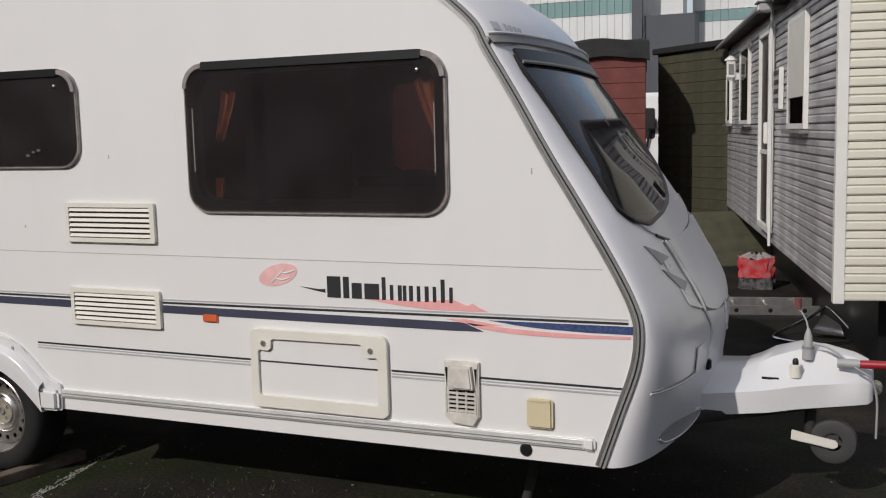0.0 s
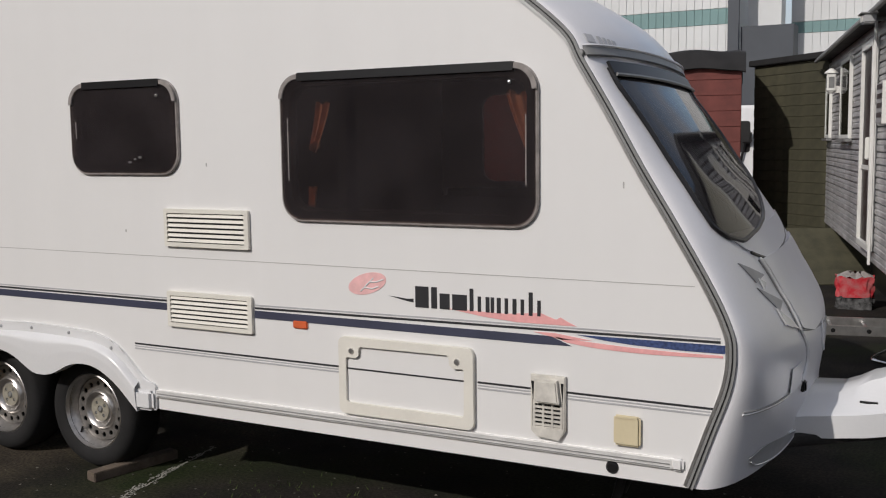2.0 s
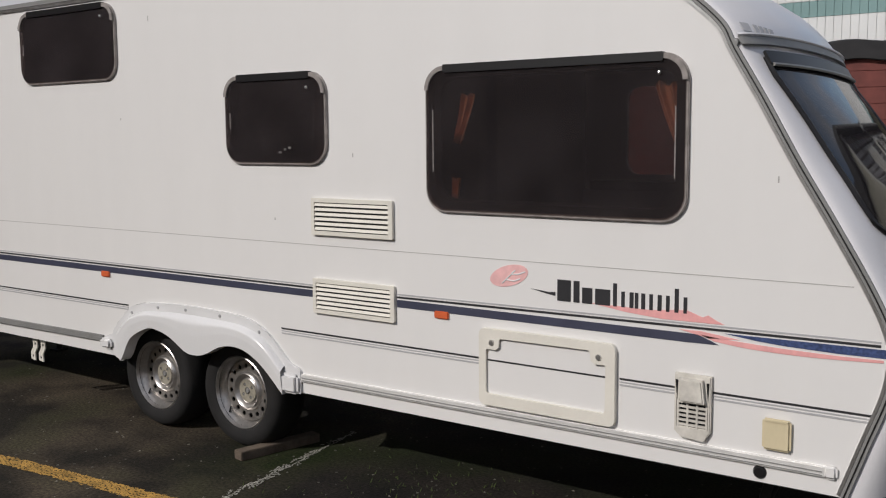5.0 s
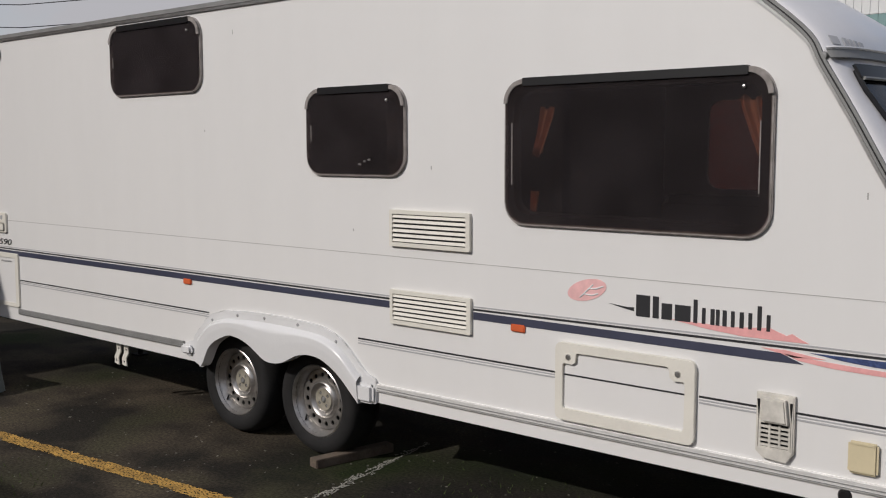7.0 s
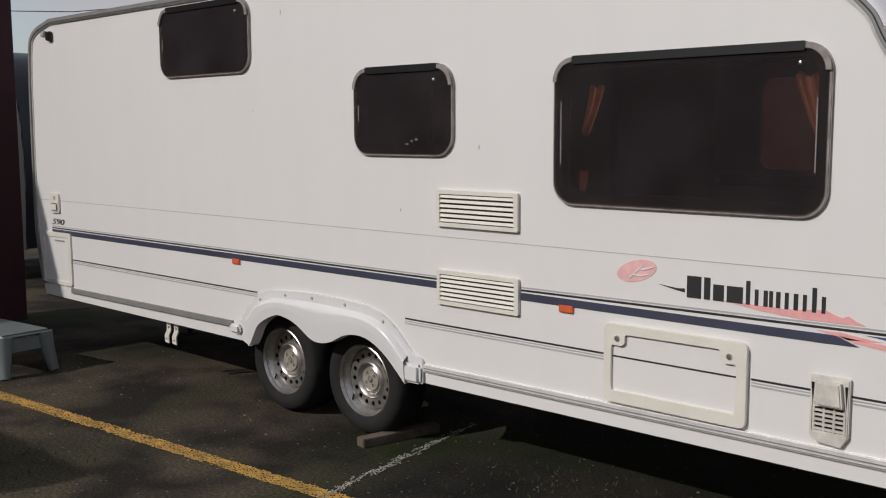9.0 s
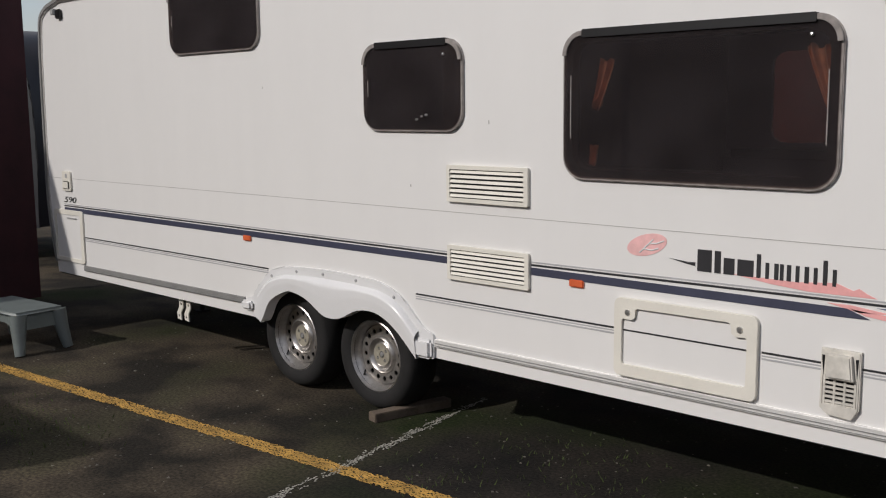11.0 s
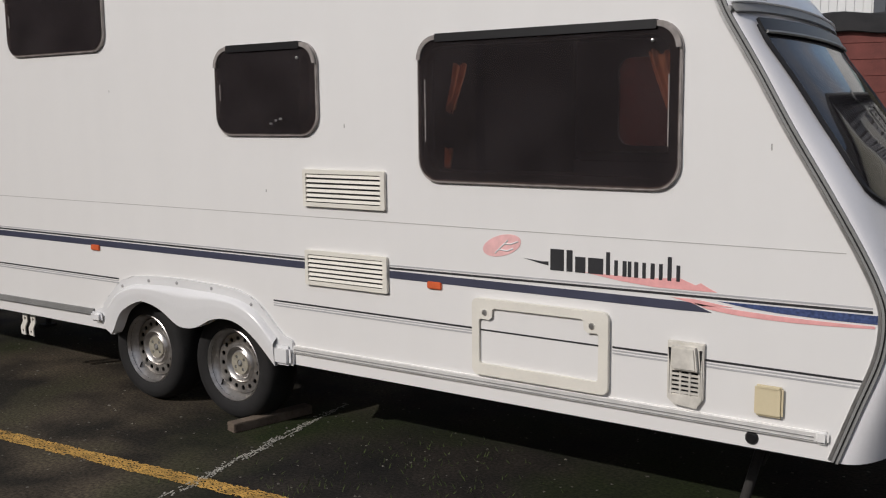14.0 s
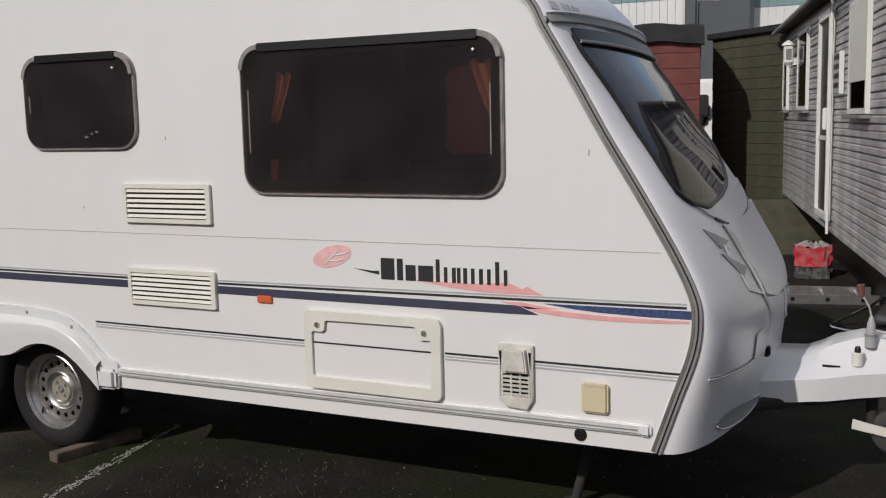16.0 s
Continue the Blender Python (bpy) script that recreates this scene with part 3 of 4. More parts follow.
for xa, xb in ((-7.0, -2.885), (-2.36, -0.93)):
    strip(xa, xb, 0.909, 0.944, NAVY, "stripe", label="navy side stripe")
for xa, xb, up in ((-7.0, -2.885, 0.0), (-2.36, -0.255, 0.018)):
    flat([(xa, 0.951), (xb, 0.951 + up), (xb, 0.960 + up), (xa, 0.960)], CHARCOAL, "pinstripe", label="thin charcoal stripe")
    flat([(xa, 0.966), (xb, 0.966 + up), (xb, 0.972 + up), (xa, 0.972)], GREYD, "pinstripe", label="thin grey stripe")
for xa, xb in ((-6.69, -4.38), (-3.12, -1.895), (-1.85, -1.285), (-1.225, -0.985), (-0.845, -0.27)):
    strip(xa, xb, 0.724, 0.732, CHARCOAL, "pinstripe", label="thin charcoal stripe")
    strip(xa, xb, 0.713, 0.718, GREYD, "pinstripe", label="thin grey stripe")
    strip(xa, xb, 0.700, 0.707, GREYD, "pinstripe", label="thin grey stripe")
SEAM = mat("panel_seam", (0.40, 0.39, 0.37), 0.6)
strip(-7.27, -0.35, 1.168, 1.171, SEAM, "panel_seam", -0.001, "fine panel seam")
flat([(-0.93, 0.9095), (-0.93, 0.9435), (-0.905, 0.9435), (-0.82, 0.9115)], NAVY, "stripe_tip", label="pointed navy stripe end")
upper = spline([(-0.895, 0.944, 0), (-0.80, 0.936, 0), (-0.60, 0.927, 0), (-0.40, 0.924, 0), (-0.245, 0.926, 0)], 5)
lower = spline([(-0.84, 0.924, 0), (-0.72, 0.912, 0), (-0.55, 0.907, 0), (-0.40, 0.910, 0), (-0.245, 0.917, 0)], 5)
flat([(p.x, p.y) for p in upper] + [(p.x, p.y) for p in reversed(lower)], PINK, "swoosh", label="faded pink swoosh")
flat([(-0.98, 0.956), (-0.89, 0.957), (-0.74, 0.940), (-0.86, 0.933)], PINK, "swoosh")
flat([(-0.80, 0.958), (-0.238, 0.963), (-0.238, 0.933), (-0.40, 0.932), (-0.58, 0.937), (-0.68, 0.944)], DOTS, "dotted_wedge", label="dotted navy wedge")
ell = [(-1.747 + 0.094 * math.cos(a) + 0.014 * math.sin(a), 1.103 + 0.048 * math.sin(a) + 0.014 * math.cos(a)) for a in (2 * math.pi * k / 36 for k in range(36))]
flat(ell, EMBLEM, "emblem", label="faded pink oval emblem")
part("emblem_line", tube([(-1.78, -0.002, 1.068), (-1.745, -0.002, 1.10), (-1.715, -0.002, 1.128)], 0.0035, 5), GRP, van, "pale line")
part("emblem_line", tube([(-1.735, -0.002, 1.11), (-1.70, -0.002, 1.112), (-1.665, -0.002, 1.125)], 0.0035, 5), GRP, van)
part("emblem_line", tube([(-1.76, -0.002, 1.085), (-1.72, -0.002, 1.082), (-1.69, -0.002, 1.093)], 0.0035, 5), GRP, van)
flat([(-1.64, 1.058), (-1.55, 1.050), (-1.52, 1.052), (-1.52, 1.036), (-1.56, 1.042)], CHARCOAL, "flick", label="charcoal pointed flick")
flat([(-1.36, 1.022), (-1.10, 1.018), (-0.95, 1.032), (-0.885, 1.010), (-0.865, 1.020), (-0.835, 1.004), (-0.80, 0.990), (-1.05, 0.988), (-1.20, 1.000)], PINK, "hill_shape", label="faded pink hill-shaped decal")
x = -1.51
for w, h, bold in ((0.062, 0.088, 1), (0.026, 0.088, 1), (0.045, 0.064, 1), (0.066, 0.064, 1), (0.058, 0.092, 0), (0.036, 0.062, 0), (0.055, 0.062, 0), (0.056, 0.062, 0), (0.058, 0.092, 0)):
    if bold:
        strip(x, x + w, 1.018, 1.018 + h, CHARCOAL, "name_bar", -0.003, "solid charcoal bar of the name")
    else:
        strip(x, x + 0.016, 1.018, 1.018 + h, CHARCOAL, "name_bar", -0.003, "slim charcoal bar of the name")
        strip(x + w * 0.62, x + w * 0.62 + 0.014, 1.018, 1.018 + min(h, 0.062), CHARCOAL, "name_bar", -0.003, "slim charcoal bar of the name")
    x += w + 0.0135
text = bpy.data.curves.new("model_number", "FONT")
text.body, text.size, text.extrude, text.shear = "590", 0.062, 0.001, 0.25
holder = new("model_number_text", text)
bpy.context.view_layer.update()
text_mesh = bpy.data.meshes.new_from_object(holder.evaluated_get(bpy.context.evaluated_depsgraph_get()))
bpy.data.objects.remove(holder)
text_mesh.materials.clear()
text_mesh.materials.append(CHARCOAL)
number = new("model_number", text_mesh)
number.parent = van
number.matrix_local = pose(-7.0, -0.003, 0.985, 90) @ Matrix.Diagonal((2.1, 1, 1, 1))
number["label"] = "charcoal model number 590"

for xm in (-2.14, -4.62):
    part("side_marker", rbox((xm, -0.012, 0.882), (xm + 0.078, 0, 0.915), 0.004), ORANGE, van, "orange side reflector")

# side locker
HX0, HX1, HZ0, HZ1 = -1.89, -1.235, 0.528, 0.868
opening = [(-1.852, 0.590), (-1.842, 0.580), (-1.288, 0.580), (-1.278, 0.590), (-1.278, 0.770), (-1.285, 0.778), (-1.325, 0.778), (-1.342, 0.790), (-1.348, 0.822), (-1.356, 0.830),
           (-1.776, 0.830), (-1.784, 0.822), (-1.788, 0.790), (-1.803, 0.778), (-1.845, 0.778), (-1.852, 0.770)]
hatch = part("side_locker", plate(rrect(HX0, HZ0, HX1, HZ1, 0.03, 5), -0.022, -0.001, [opening], bevel=0.006), CREAM, van, "cream-framed side locker hatch")
part("locker_door", rbox((-1.857, -0.008, 0.572), (-1.272, -0.001, 0.835)), WHITE, hatch, smooth=0)
strip(-1.854, -1.281, 0.724, 0.731, CHARCOAL, "pinstripe", -0.0095)
for xl in (-1.822, -1.308):
    part("lock", lathe([(0.0, -0.006), (0.012, -0.005), (0.014, 0)], 14, at=(xl, -0.022, 0.808)), ALU, hatch, "small round lock")
rear_hatch = part("rear_locker", plate(rrect(-7.16, 0.52, -6.695, 0.925, 0.025, 4), -0.014, -0.001, [rrect(-7.13, 0.55, -6.74, 0.89, 0.01, 3)], bevel=0.004), CREAM, van, "cream-framed rear locker hatch")
part("locker_door", rbox((-7.135, -0.007, 0.545), (-6.735, -0.001, 0.895)), WHITE, rear_hatch, smooth=0)
part("locker_grip", rbox((-6.95, -0.015, 0.858), (-6.80, -0.007, 0.868), 0.002), GREYPL, rear_hatch)

# heater flue
flue = part("heater_flue", plate([(-0.985, 0.79), (-0.84, 0.79), (-0.84, 0.575), (-0.868, 0.54), (-0.955, 0.54), (-0.985, 0.565)], -0.020, -0.001, [[(-0.972, 0.69), (-0.853, 0.69), (-0.853, 0.585), (-0.972, 0.585)]], bevel=0.004), FLUEM, van, "cream heater flue cowl with wire grille")
part("flue_back", rbox((-0.978, -0.004, 0.57), (-0.848, -0.0015, 0.70)), BLACK, flue)
part("cowl", plate([(-0.962, 0.775), (-0.868, 0.775), (-0.858, 0.685), (-0.955, 0.685)], -0.045, -0.018, bevel=0.006), FLUEM, flue, "sloping cowl")
for xa in (-0.975, -0.852):
    part("cowl_slot", plate([(xa - 0.005, 0.765), (xa + 0.006, 0.765), (xa + 0.002, 0.69)], -0.0225, -0.0195), BLACK, flue)
for k in range(4):
    part("grille_bar", rbox((-0.974 + 0.038 * k, -0.019, 0.58), (-0.966 + 0.038 * k, -0.012, 0.695)), FLUEM, flue, smooth=0)
for k in range(6):
    part("grille_bar", rbox((-0.974, -0.018, 0.588 + 0.0175 * k), (-0.852, -0.011, 0.5965 + 0.0175 * k)), FLUEM, flue, smooth=0)
sock = part("socket_cover", rbox((-0.645, -0.024, 0.552), (-0.541, -0.001, 0.668), 0.008), BEIGE, van, "yellowed socket cover")
part("hinge", rbox((-0.635, -0.027, 0.657), (-0.551, -0.02, 0.668), 0.002), BEIGE, sock)
part("drain_grommet", lathe([(0.0, -0.012), (0.018, -0.012), (0.024, -0.006), (0.026, 0)], 20, at=(-0.655, 0, 0.457)), BLACK, van, "black rubber grommet")

# bottom rails
for xa, xb in ((-2.985, -0.42), (-6.72, -4.63)):
    rail = part("side_rail", plate([(xa, 0.470), (xb, 0.484), (xb, 0.524), (xa, 0.510)], -0.013, 0, bevel=0.003), RAILM if xa > -4 else TRIM, van, "bright ribbed aluminium side rail" if xa > -4 else "dull grey side rail")
    part("rail_groove", plate([(xa + 0.01, 0.488), (xb - 0.01, 0.502), (xb - 0.01, 0.507), (xa + 0.01, 0.493)], -0.0145, -0.012), TRIM, rail, smooth=0)
    part("rail_groove", plate([(xa + 0.01, 0.476), (xb - 0.01, 0.490), (xb - 0.01, 0.494), (xa + 0.01, 0.480)], -0.0145, -0.012), TRIM, rail, smooth=0)
part("rail_end_cap", rbox((-0.425, -0.022, 0.482), (-0.378, 0, 0.534), 0.010, seg=3), WHITE, van, "white rail end cap")
filler = part("water_inlet", plate(rrect(-6.985, 1.075, -6.85, 1.225, 0.02, 4), -0.016, -0.001, bevel=0.005), CREAM, van, "cream water inlet cover")
part("inlet_flap", rbox((-6.965, -0.026, 1.09), (-6.87, -0.015, 1.15), 0.006), CREAM, filler)
part("inlet_mark", lathe([(0.0, -0.002), (0.016, -0.002), (0.018, 0)], 14, at=(-6.915, -0.016, 1.19)), GREYPL, filler)
knob = part("marker_lamp", rbox((-6.91, -0.03, 2.37), (-6.84, 0, 2.44), 0.008), BLACK, van, "black clearance marker lamp")
part("lamp_lens", rbox((-6.955, -0.045, 2.40), (-6.90, -0.012, 2.445), 0.006), GREYPL, knob)

# wheel arch spat
outer = spline([(-4.635, 0.470, 0), (-4.60, 0.515, 0), (-4.53, 0.545, 0), (-4.49, 0.595, 0), (-4.366, 0.706, 0), (-4.26, 0.747, 0), (-4.157, 0.765, 0), (-3.848, 0.779, 0), (-3.47, 0.769, 0), (-3.32, 0.745, 0), (-3.205, 0.69, 0), (-3.06, 0.562, 0), (-2.985, 0.525, 0), (-2.985, 0.41, 0)], 5)
inner = spline([(-3.084, 0.396, 0), (-3.217, 0.513, 0), (-3.33, 0.578, 0), (-3.434, 0.600, 0), (-3.55, 0.585, 0), (-3.667, 0.532, 0), (-3.75, 0.515, 0), (-3.837, 0.525, 0), (-3.961, 0.590, 0), (-4.07, 0.620, 0), (-4.17, 0.618, 0), (-4.326, 0.540, 0), (-4.427, 0.399, 0), (-4.56, 0.43, 0)], 5)
loop = [(p.x, p.y) for p in outer] + [(p.x, p.y) for p in inner]
spat = part("wheel_arch", plate(loop, -0.016, -0.001, bevel=0.004), GRP, van, "white twin wheel arch spat")


top_x, top_z = [p.x for p in outer[10:-5]], [p.y for p in outer[10:-5]]
low_x, low_z = [p.x for p in reversed(inner[:-5])], [p.y for p in reversed(inner[:-5])]


def bulge_place(u, v):
    """The swollen skirt of the spat: u from rear to front, v from its ridge down to the tyre edge and round it."""
    xt, xl = -4.445 + 1.355 * u, -4.427 + 1.343 * u
    zt = float(np.interp(xt, top_x, top_z)) - 0.048
    zl = float(np.interp(xl, low_x, low_z))
    zt = max(zt, zl + 0.02)
    w = min(1.0, v / 0.92)
    t = min(1.0, w / 0.22)
    y = -0.014 - 0.036 * math.sin(t * math.pi / 2) + 0.012 * max(0.0, w - 0.5)
    if v > 0.92:
        y = 0.03
    return (xt + (xl - xt) * w, y, zt + (zl - zt) * w)


part("arch_bulge", grid(bulge_place, 90, 25), GRP, spat, smooth=60)
part("arch_foot", rbox((-3.12, -0.044, 0.405), (-2.987, -0.008, 0.508), 0.016, seg=4), GRP, spat)
part("arch_foot", rbox((-4.625, -0.045, 0.455), (-4.52, -0.01, 0.515), 0.014, seg=3), GRP, spat)
for xs, zs in ((-4.33, 0.692), (-4.09, 0.744), (-3.85, 0.753), (-3.57, 0.748), (-3.27, 0.693), (-3.01, 0.49)):
    part("screw", lathe([(0.0, -0.006), (0.007, -0.005), (0.010, 0)], 10, at=(xs, -0.016 if xs < -3 else -0.05, zs)), GREYPL, spat)
part("wheel_well", rbox((-4.55, 0.28, 0.41), (-2.98, 0.30, 0.9)), DARK, van, "dark wheel well", smooth=0)
part("wheel_well", rbox((-4.55, 0.032, 0.685), (-2.98, 0.30, 0.70)), DARK, van, smooth=0)


HUBM = mat("dull_zinc_plate", (0.42, 0.39, 0.32), 0.45, 0.4, vary=0.25, scale=25)


def wheel(cx, cz, turn):
    hub = new("wheel")
    hub.parent, hub.matrix_local = van, pose(cx, 0.105, cz)
    hub["label"] = "silver steel wheel with black tyre"
    tyre = [(0.190, -0.01), (0.207, -0.030), (0.245, -0.042), (0.280, -0.034), (0.297, -0.012), (0.310, 0.04), (0.311, 0.12), (0.298, 0.16), (0.245, 0.185), (0.19, 0.16)]
    part("tyre", lathe(tyre, 64), RUBBER, hub, "black rubber tyre", smooth=50)
    rim = part("rim", lathe([(0.188, -0.014), (0.198, -0.030), (0.204, -0.026), (0.196, -0.008), (0.180, 0.004), (0.173, 0.030), (0.166, 0.042)], 64), SILVER, hub, "dull silver steel rim", smooth=60)
    holes = [ring(0.138 * math.cos(a), 0.138 * math.sin(a), 0.0135, 12) for a in (2 * math.pi * k / 16 + turn for k in range(16))]
    part("disc", plate(ring(0, 0, 0.168, 64), 0.030, 0.036, [*holes, ring(0, 0, 0.108, 48)]), SILVER, rim, smooth=0)
    part("dish", lathe([(0.110, 0.033), (0.104, 0.018), (0.094, 0.012), (0.082, 0.020), (0.074, 0.034), (0.062, 0.026)], 48), SILVER, rim, smooth=60)
    bolts = [ring(0.040 * math.cos(a), 0.040 * math.sin(a), 0.0095, 12) for a in (math.pi / 2 * k + turn + 0.5 for k in range(4))]
    part("hub_plate", plate(ring(0, 0, 0.063, 40), 0.024, 0.029, [*bolts, ring(0, 0, 0.020, 20)]), HUBM, hub, "pale hub plate", smooth=0)
    for k in range(4):
        a = math.pi / 2 * k + turn + 0.5
        part("wheel_bolt", lathe([(0.0, 0.026), (0.006, 0.026), (0.008, 0.034)], 6, at=(0.040 * math.cos(a), 0, 0.040 * math.sin(a))), TRIM, hub)
    part("hub_centre", lathe([(0.0, 0.020), (0.012, 0.020), (0.019, 0.030)], 20), TRIM, hub)
    part("drum", lathe([(0.0, 0.06), (0.165, 0.06)], 32), BLACK, hub)
    part("valve", tube([(-0.12, -0.005, -0.13), (-0.135, 0.02, -0.11)], 0.005, 6), BLACK, hub)


wheel(-3.53, 0.313, 0.1)
wheel(-4.24, 0.313, 0.35)
for xa in (-5.50, -5.41):
    part("bracket", plate([(xa + 0.015, 0.43), (xa + 0.06, 0.43), (xa + 0.07, 0.345), (xa + 0.04, 0.305), (xa + 0.043, 0.252), (xa - 0.008, 0.258), (xa - 0.012, 0.305), (xa + 0.018, 0.345)], 0.045, 0.053, [ring(xa + 0.043, 0.365, 0.010, 10), ring(xa + 0.015, 0.282, 0.009, 10)], bevel=0.002), CREAM, van, "pale cranked steel bracket")

# corner steadies
for xs, ys in ((-0.72, 0.42), (-0.72, 1.6), (-6.6, 1.0), (-6.6, 1.7)):
    st = part("corner_steady", tube([(xs, ys, 0.40), (xs - 0.10, ys, 0.012)], 0.022, 8), DARK, van, "dark steel corner steady")
    part("foot", rbox((xs - 0.16, ys - 0.05, 0.0), (xs - 0.05, ys + 0.05, 0.014), 0.003), DARK, st)
    part("screw_rod", tube([(xs + 0.05, ys + 0.02, 0.40), (xs - 0.03, ys + 0.02, 0.20)], 0.010, 6), DARK, st)

# hitch
rows_ = ((-0.14, 0.38, 0.445, 0.535, 0.58), (0.03, 0.35, 0.455, 0.55, 0.60), (0.10, 0.33, 0.46, 0.555, 0.63), (0.16, 0.31, 0.462, 0.56, 0.665), (0.27, 0.25, 0.47, 0.57, 0.70), (0.38, 0.20, 0.475, 0.575, 0.695), (0.50, 0.14, 0.478, 0.575, 0.67), (0.555, 0.11, 0.48, 0.565, 0.645), (0.575, 0.08, 0.49, 0.55, 0.60))
bm = bmesh.new()
sect = []
for xx, hw, zb_, zs, zt in rows_:
    sect.append([bm.verts.new((xx, 1.1 + a * hw, z)) for a, z in ((-1, zb_), (-1, zs), (-0.92, zs + 0.012), (-0.55, zs + (zt - zs) * 0.55), (-0.40, zt), (0, zt + 0.006), (0.40, zt), (0.55, zs + (zt - zs) * 0.55), (0.92, zs + 0.012), (1, zs), (1, zb_))])
for a, b in zip(sect, sect[1:]):
    for k in range(10):
        bm.faces.new((a[k], a[k + 1], b[k + 1], b[k]))
bm.faces.new(sect[-1])
bm.faces.new(sect[0][::-1])
cover = part("hitch_cover", solid(bm, 0.006), GRP, van, "white plastic hitch cover", smooth=35)
part("cover_slot", rbox((0.13, 0.86, 0.585), (0.20, 0.868, 0.60)), BLACK, cover)
part("a_frame", tube([(-0.6, 0.45, 0.40), (0.52, 1.06, 0.49)], 0.03, 8), DARK, van, "dark steel drawbar")
part("a_frame", tube([(-0.6, 1.75, 0.40), (0.52, 1.14, 0.49)], 0.03, 8), DARK, van)
head = part("coupling_head", lathe([(0.0, -0.04), (0.024, -0.04), (0.03, 0.0), (0.024, 0.04), (0.0, 0.04)], 20, at=(0.585, 1.1, 0.53)), SILVER, van, "steel coupling head")
grip = part("brake_lever", tube([(0.43, 0.96, 0.66), (0.52, 0.96, 0.66)], 0.020, 10), GREYPL, van, "grey brake lever")
part("lever_handle", tube([(0.52, 0.96, 0.66), (0.80, 0.96, 0.668)], 0.018, 10), mat("red_plastic", (0.35, 0.02, 0.03), 0.4), grip, "red handle")
plug = part("towing_plug", tube([(0.31, 0.98, 0.665), (0.31, 0.98, 0.715), (0.31, 0.98, 0.718), (0.31, 0.98, 0.765), (0.31, 0.98, 0.785), (0.31, 0.98, 0.80)], [0.024, 0.024, 0.019, 0.017, 0.011, 0.006], 14), GREYPL, van, "grey towing plug standing on end")
part("collar", tube([(0.31, 0.98, 0.712), (0.31, 0.98, 0.722)], 0.0255, 14), TRIM, plug)
part("cable", tube(spline([(0.31, 0.98, 0.795), (0.298, 0.984, 0.84), (0.268, 0.99, 0.89)], 5), 0.004, 6), GREYPL, plug)
part("plug_cap", tube([(0.270, 0.99, 0.88), (0.264, 0.99, 0.93)], [0.010, 0.017], 10), mat("faded_red_plastic", (0.20, 0.07, 0.06), 0.5), plug, "faded red cap")
part("cable", tube(spline([(0.33, 0.97, 0.74), (0.40, 0.965, 0.72), (0.47, 0.96, 0.67)], 6), 0.006, 6), GREYPL, plug)
part("cable", tube(spline([(0.50, 0.94, 0.65), (0.565, 0.95, 0.60), (0.59, 0.98, 0.50), (0.59, 1.0, 0.33)], 6), 0.005, 6), GREYPL, plug)
stem = part("lock_bolt", tube([(0.265, 0.90, 0.60), (0.265, 0.90, 0.652), (0.265, 0.90, 0.656)], [0.024, 0.024, 0.016], 14), CREAM, van, "cream bolt with black cap")
part("bolt_cap", tube([(0.265, 0.90, 0.652), (0.265, 0.90, 0.672), (0.265, 0.90, 0.682)], [0.013, 0.013, 0.008], 10), BLACK, stem, "black cap")
jockey = part("jockey_wheel", lathe([(0.04, -0.022), (0.075, -0.026), (0.096, -0.02), (0.103, 0.0), (0.096, 0.02), (0.075, 0.026), (0.04, 0.022)], 32, at=(0.455, 1.0, 0.28)), WHEELGREY, van, "dark grey jockey wheel")
part("spoke_plate", plate(ring(0.455, 0.28, 0.08, 24), 0.99, 1.01, [ring(0.455 + 0.045 * math.cos(a), 0.28 + 0.045 * math.sin(a), 0.019, 8) for a in (0.4 + 2 * math.pi * k / 5 for k in range(5))]), WHEELGREY, jockey)
part("fork_arm", plate([(0.283, 0.283), (0.36, 0.272), (0.44, 0.258), (0.462, 0.256), (0.476, 0.266), (0.478, 0.280), (0.468, 0.293), (0.44, 0.298), (0.36, 0.311), (0.287, 0.326)], 0.955, 0.965, bevel=0.003), CREAM, jockey, "cream painted fork arm")
part("jockey_tube", tube([(0.36, 1.0, 0.28), (0.36, 1.0, 0.58)], 0.024, 10), DARK, jockey)

jockey.location = (-0.037, 0, 0.022)

# ---- plank and stool by the caravan ----
WOOD = mat("weathered_timber", (0.13, 0.10, 0.075), 0.85, vary=0.4, scale=9, bump=0.3)
plank = part("timber_plank", rbox((-0.03, 0, 0.0), (0.045, 0.50, 0.05), 0.004), WOOD)
plank.matrix_world = pose(-3.405, -0.072, 0.0, 0, 0, -12)
tagged(plank, "short weathered timber plank lying beside the wheel", "plank")
stool = root("step_stool", (-6.68, -0.58, 0.0), "grey plastic step stool on the asphalt", "stool", turn=6)
STOOLM = mat("grey_green_plastic", (0.145, 0.168, 0.165), 0.45, vary=0.15)
part("top", rbox((-0.35, -0.19, 0.262), (0.35, 0.19, 0.30), 0.018, seg=3), STOOLM, stool)
for sx in (-1, 1):
    for sy in (-1, 1):
        part("leg", tube([(0.31 * sx, 0.15 * sy, 0.275), (0.335 * sx, 0.165 * sy, 0.14), (0.37 * sx, 0.185 * sy, 0.0)], [0.062, 0.048, 0.034], 10), STOOLM, stool)
    part("apron", rbox((0.33 * sx - 0.01, -0.14, 0.17), (0.33 * sx + 0.01, 0.14, 0.266)), STOOLM, stool, smooth=0)
part("apron", plate([(-0.33, 0.266), (0.33, 0.266), (0.35, 0.12), (0.27, 0.20), (0.20, 0.222), (-0.20, 0.222), (-0.27, 0.20), (-0.35, 0.12)], -0.186, -0.174), STOOLM, stool, smooth=0)

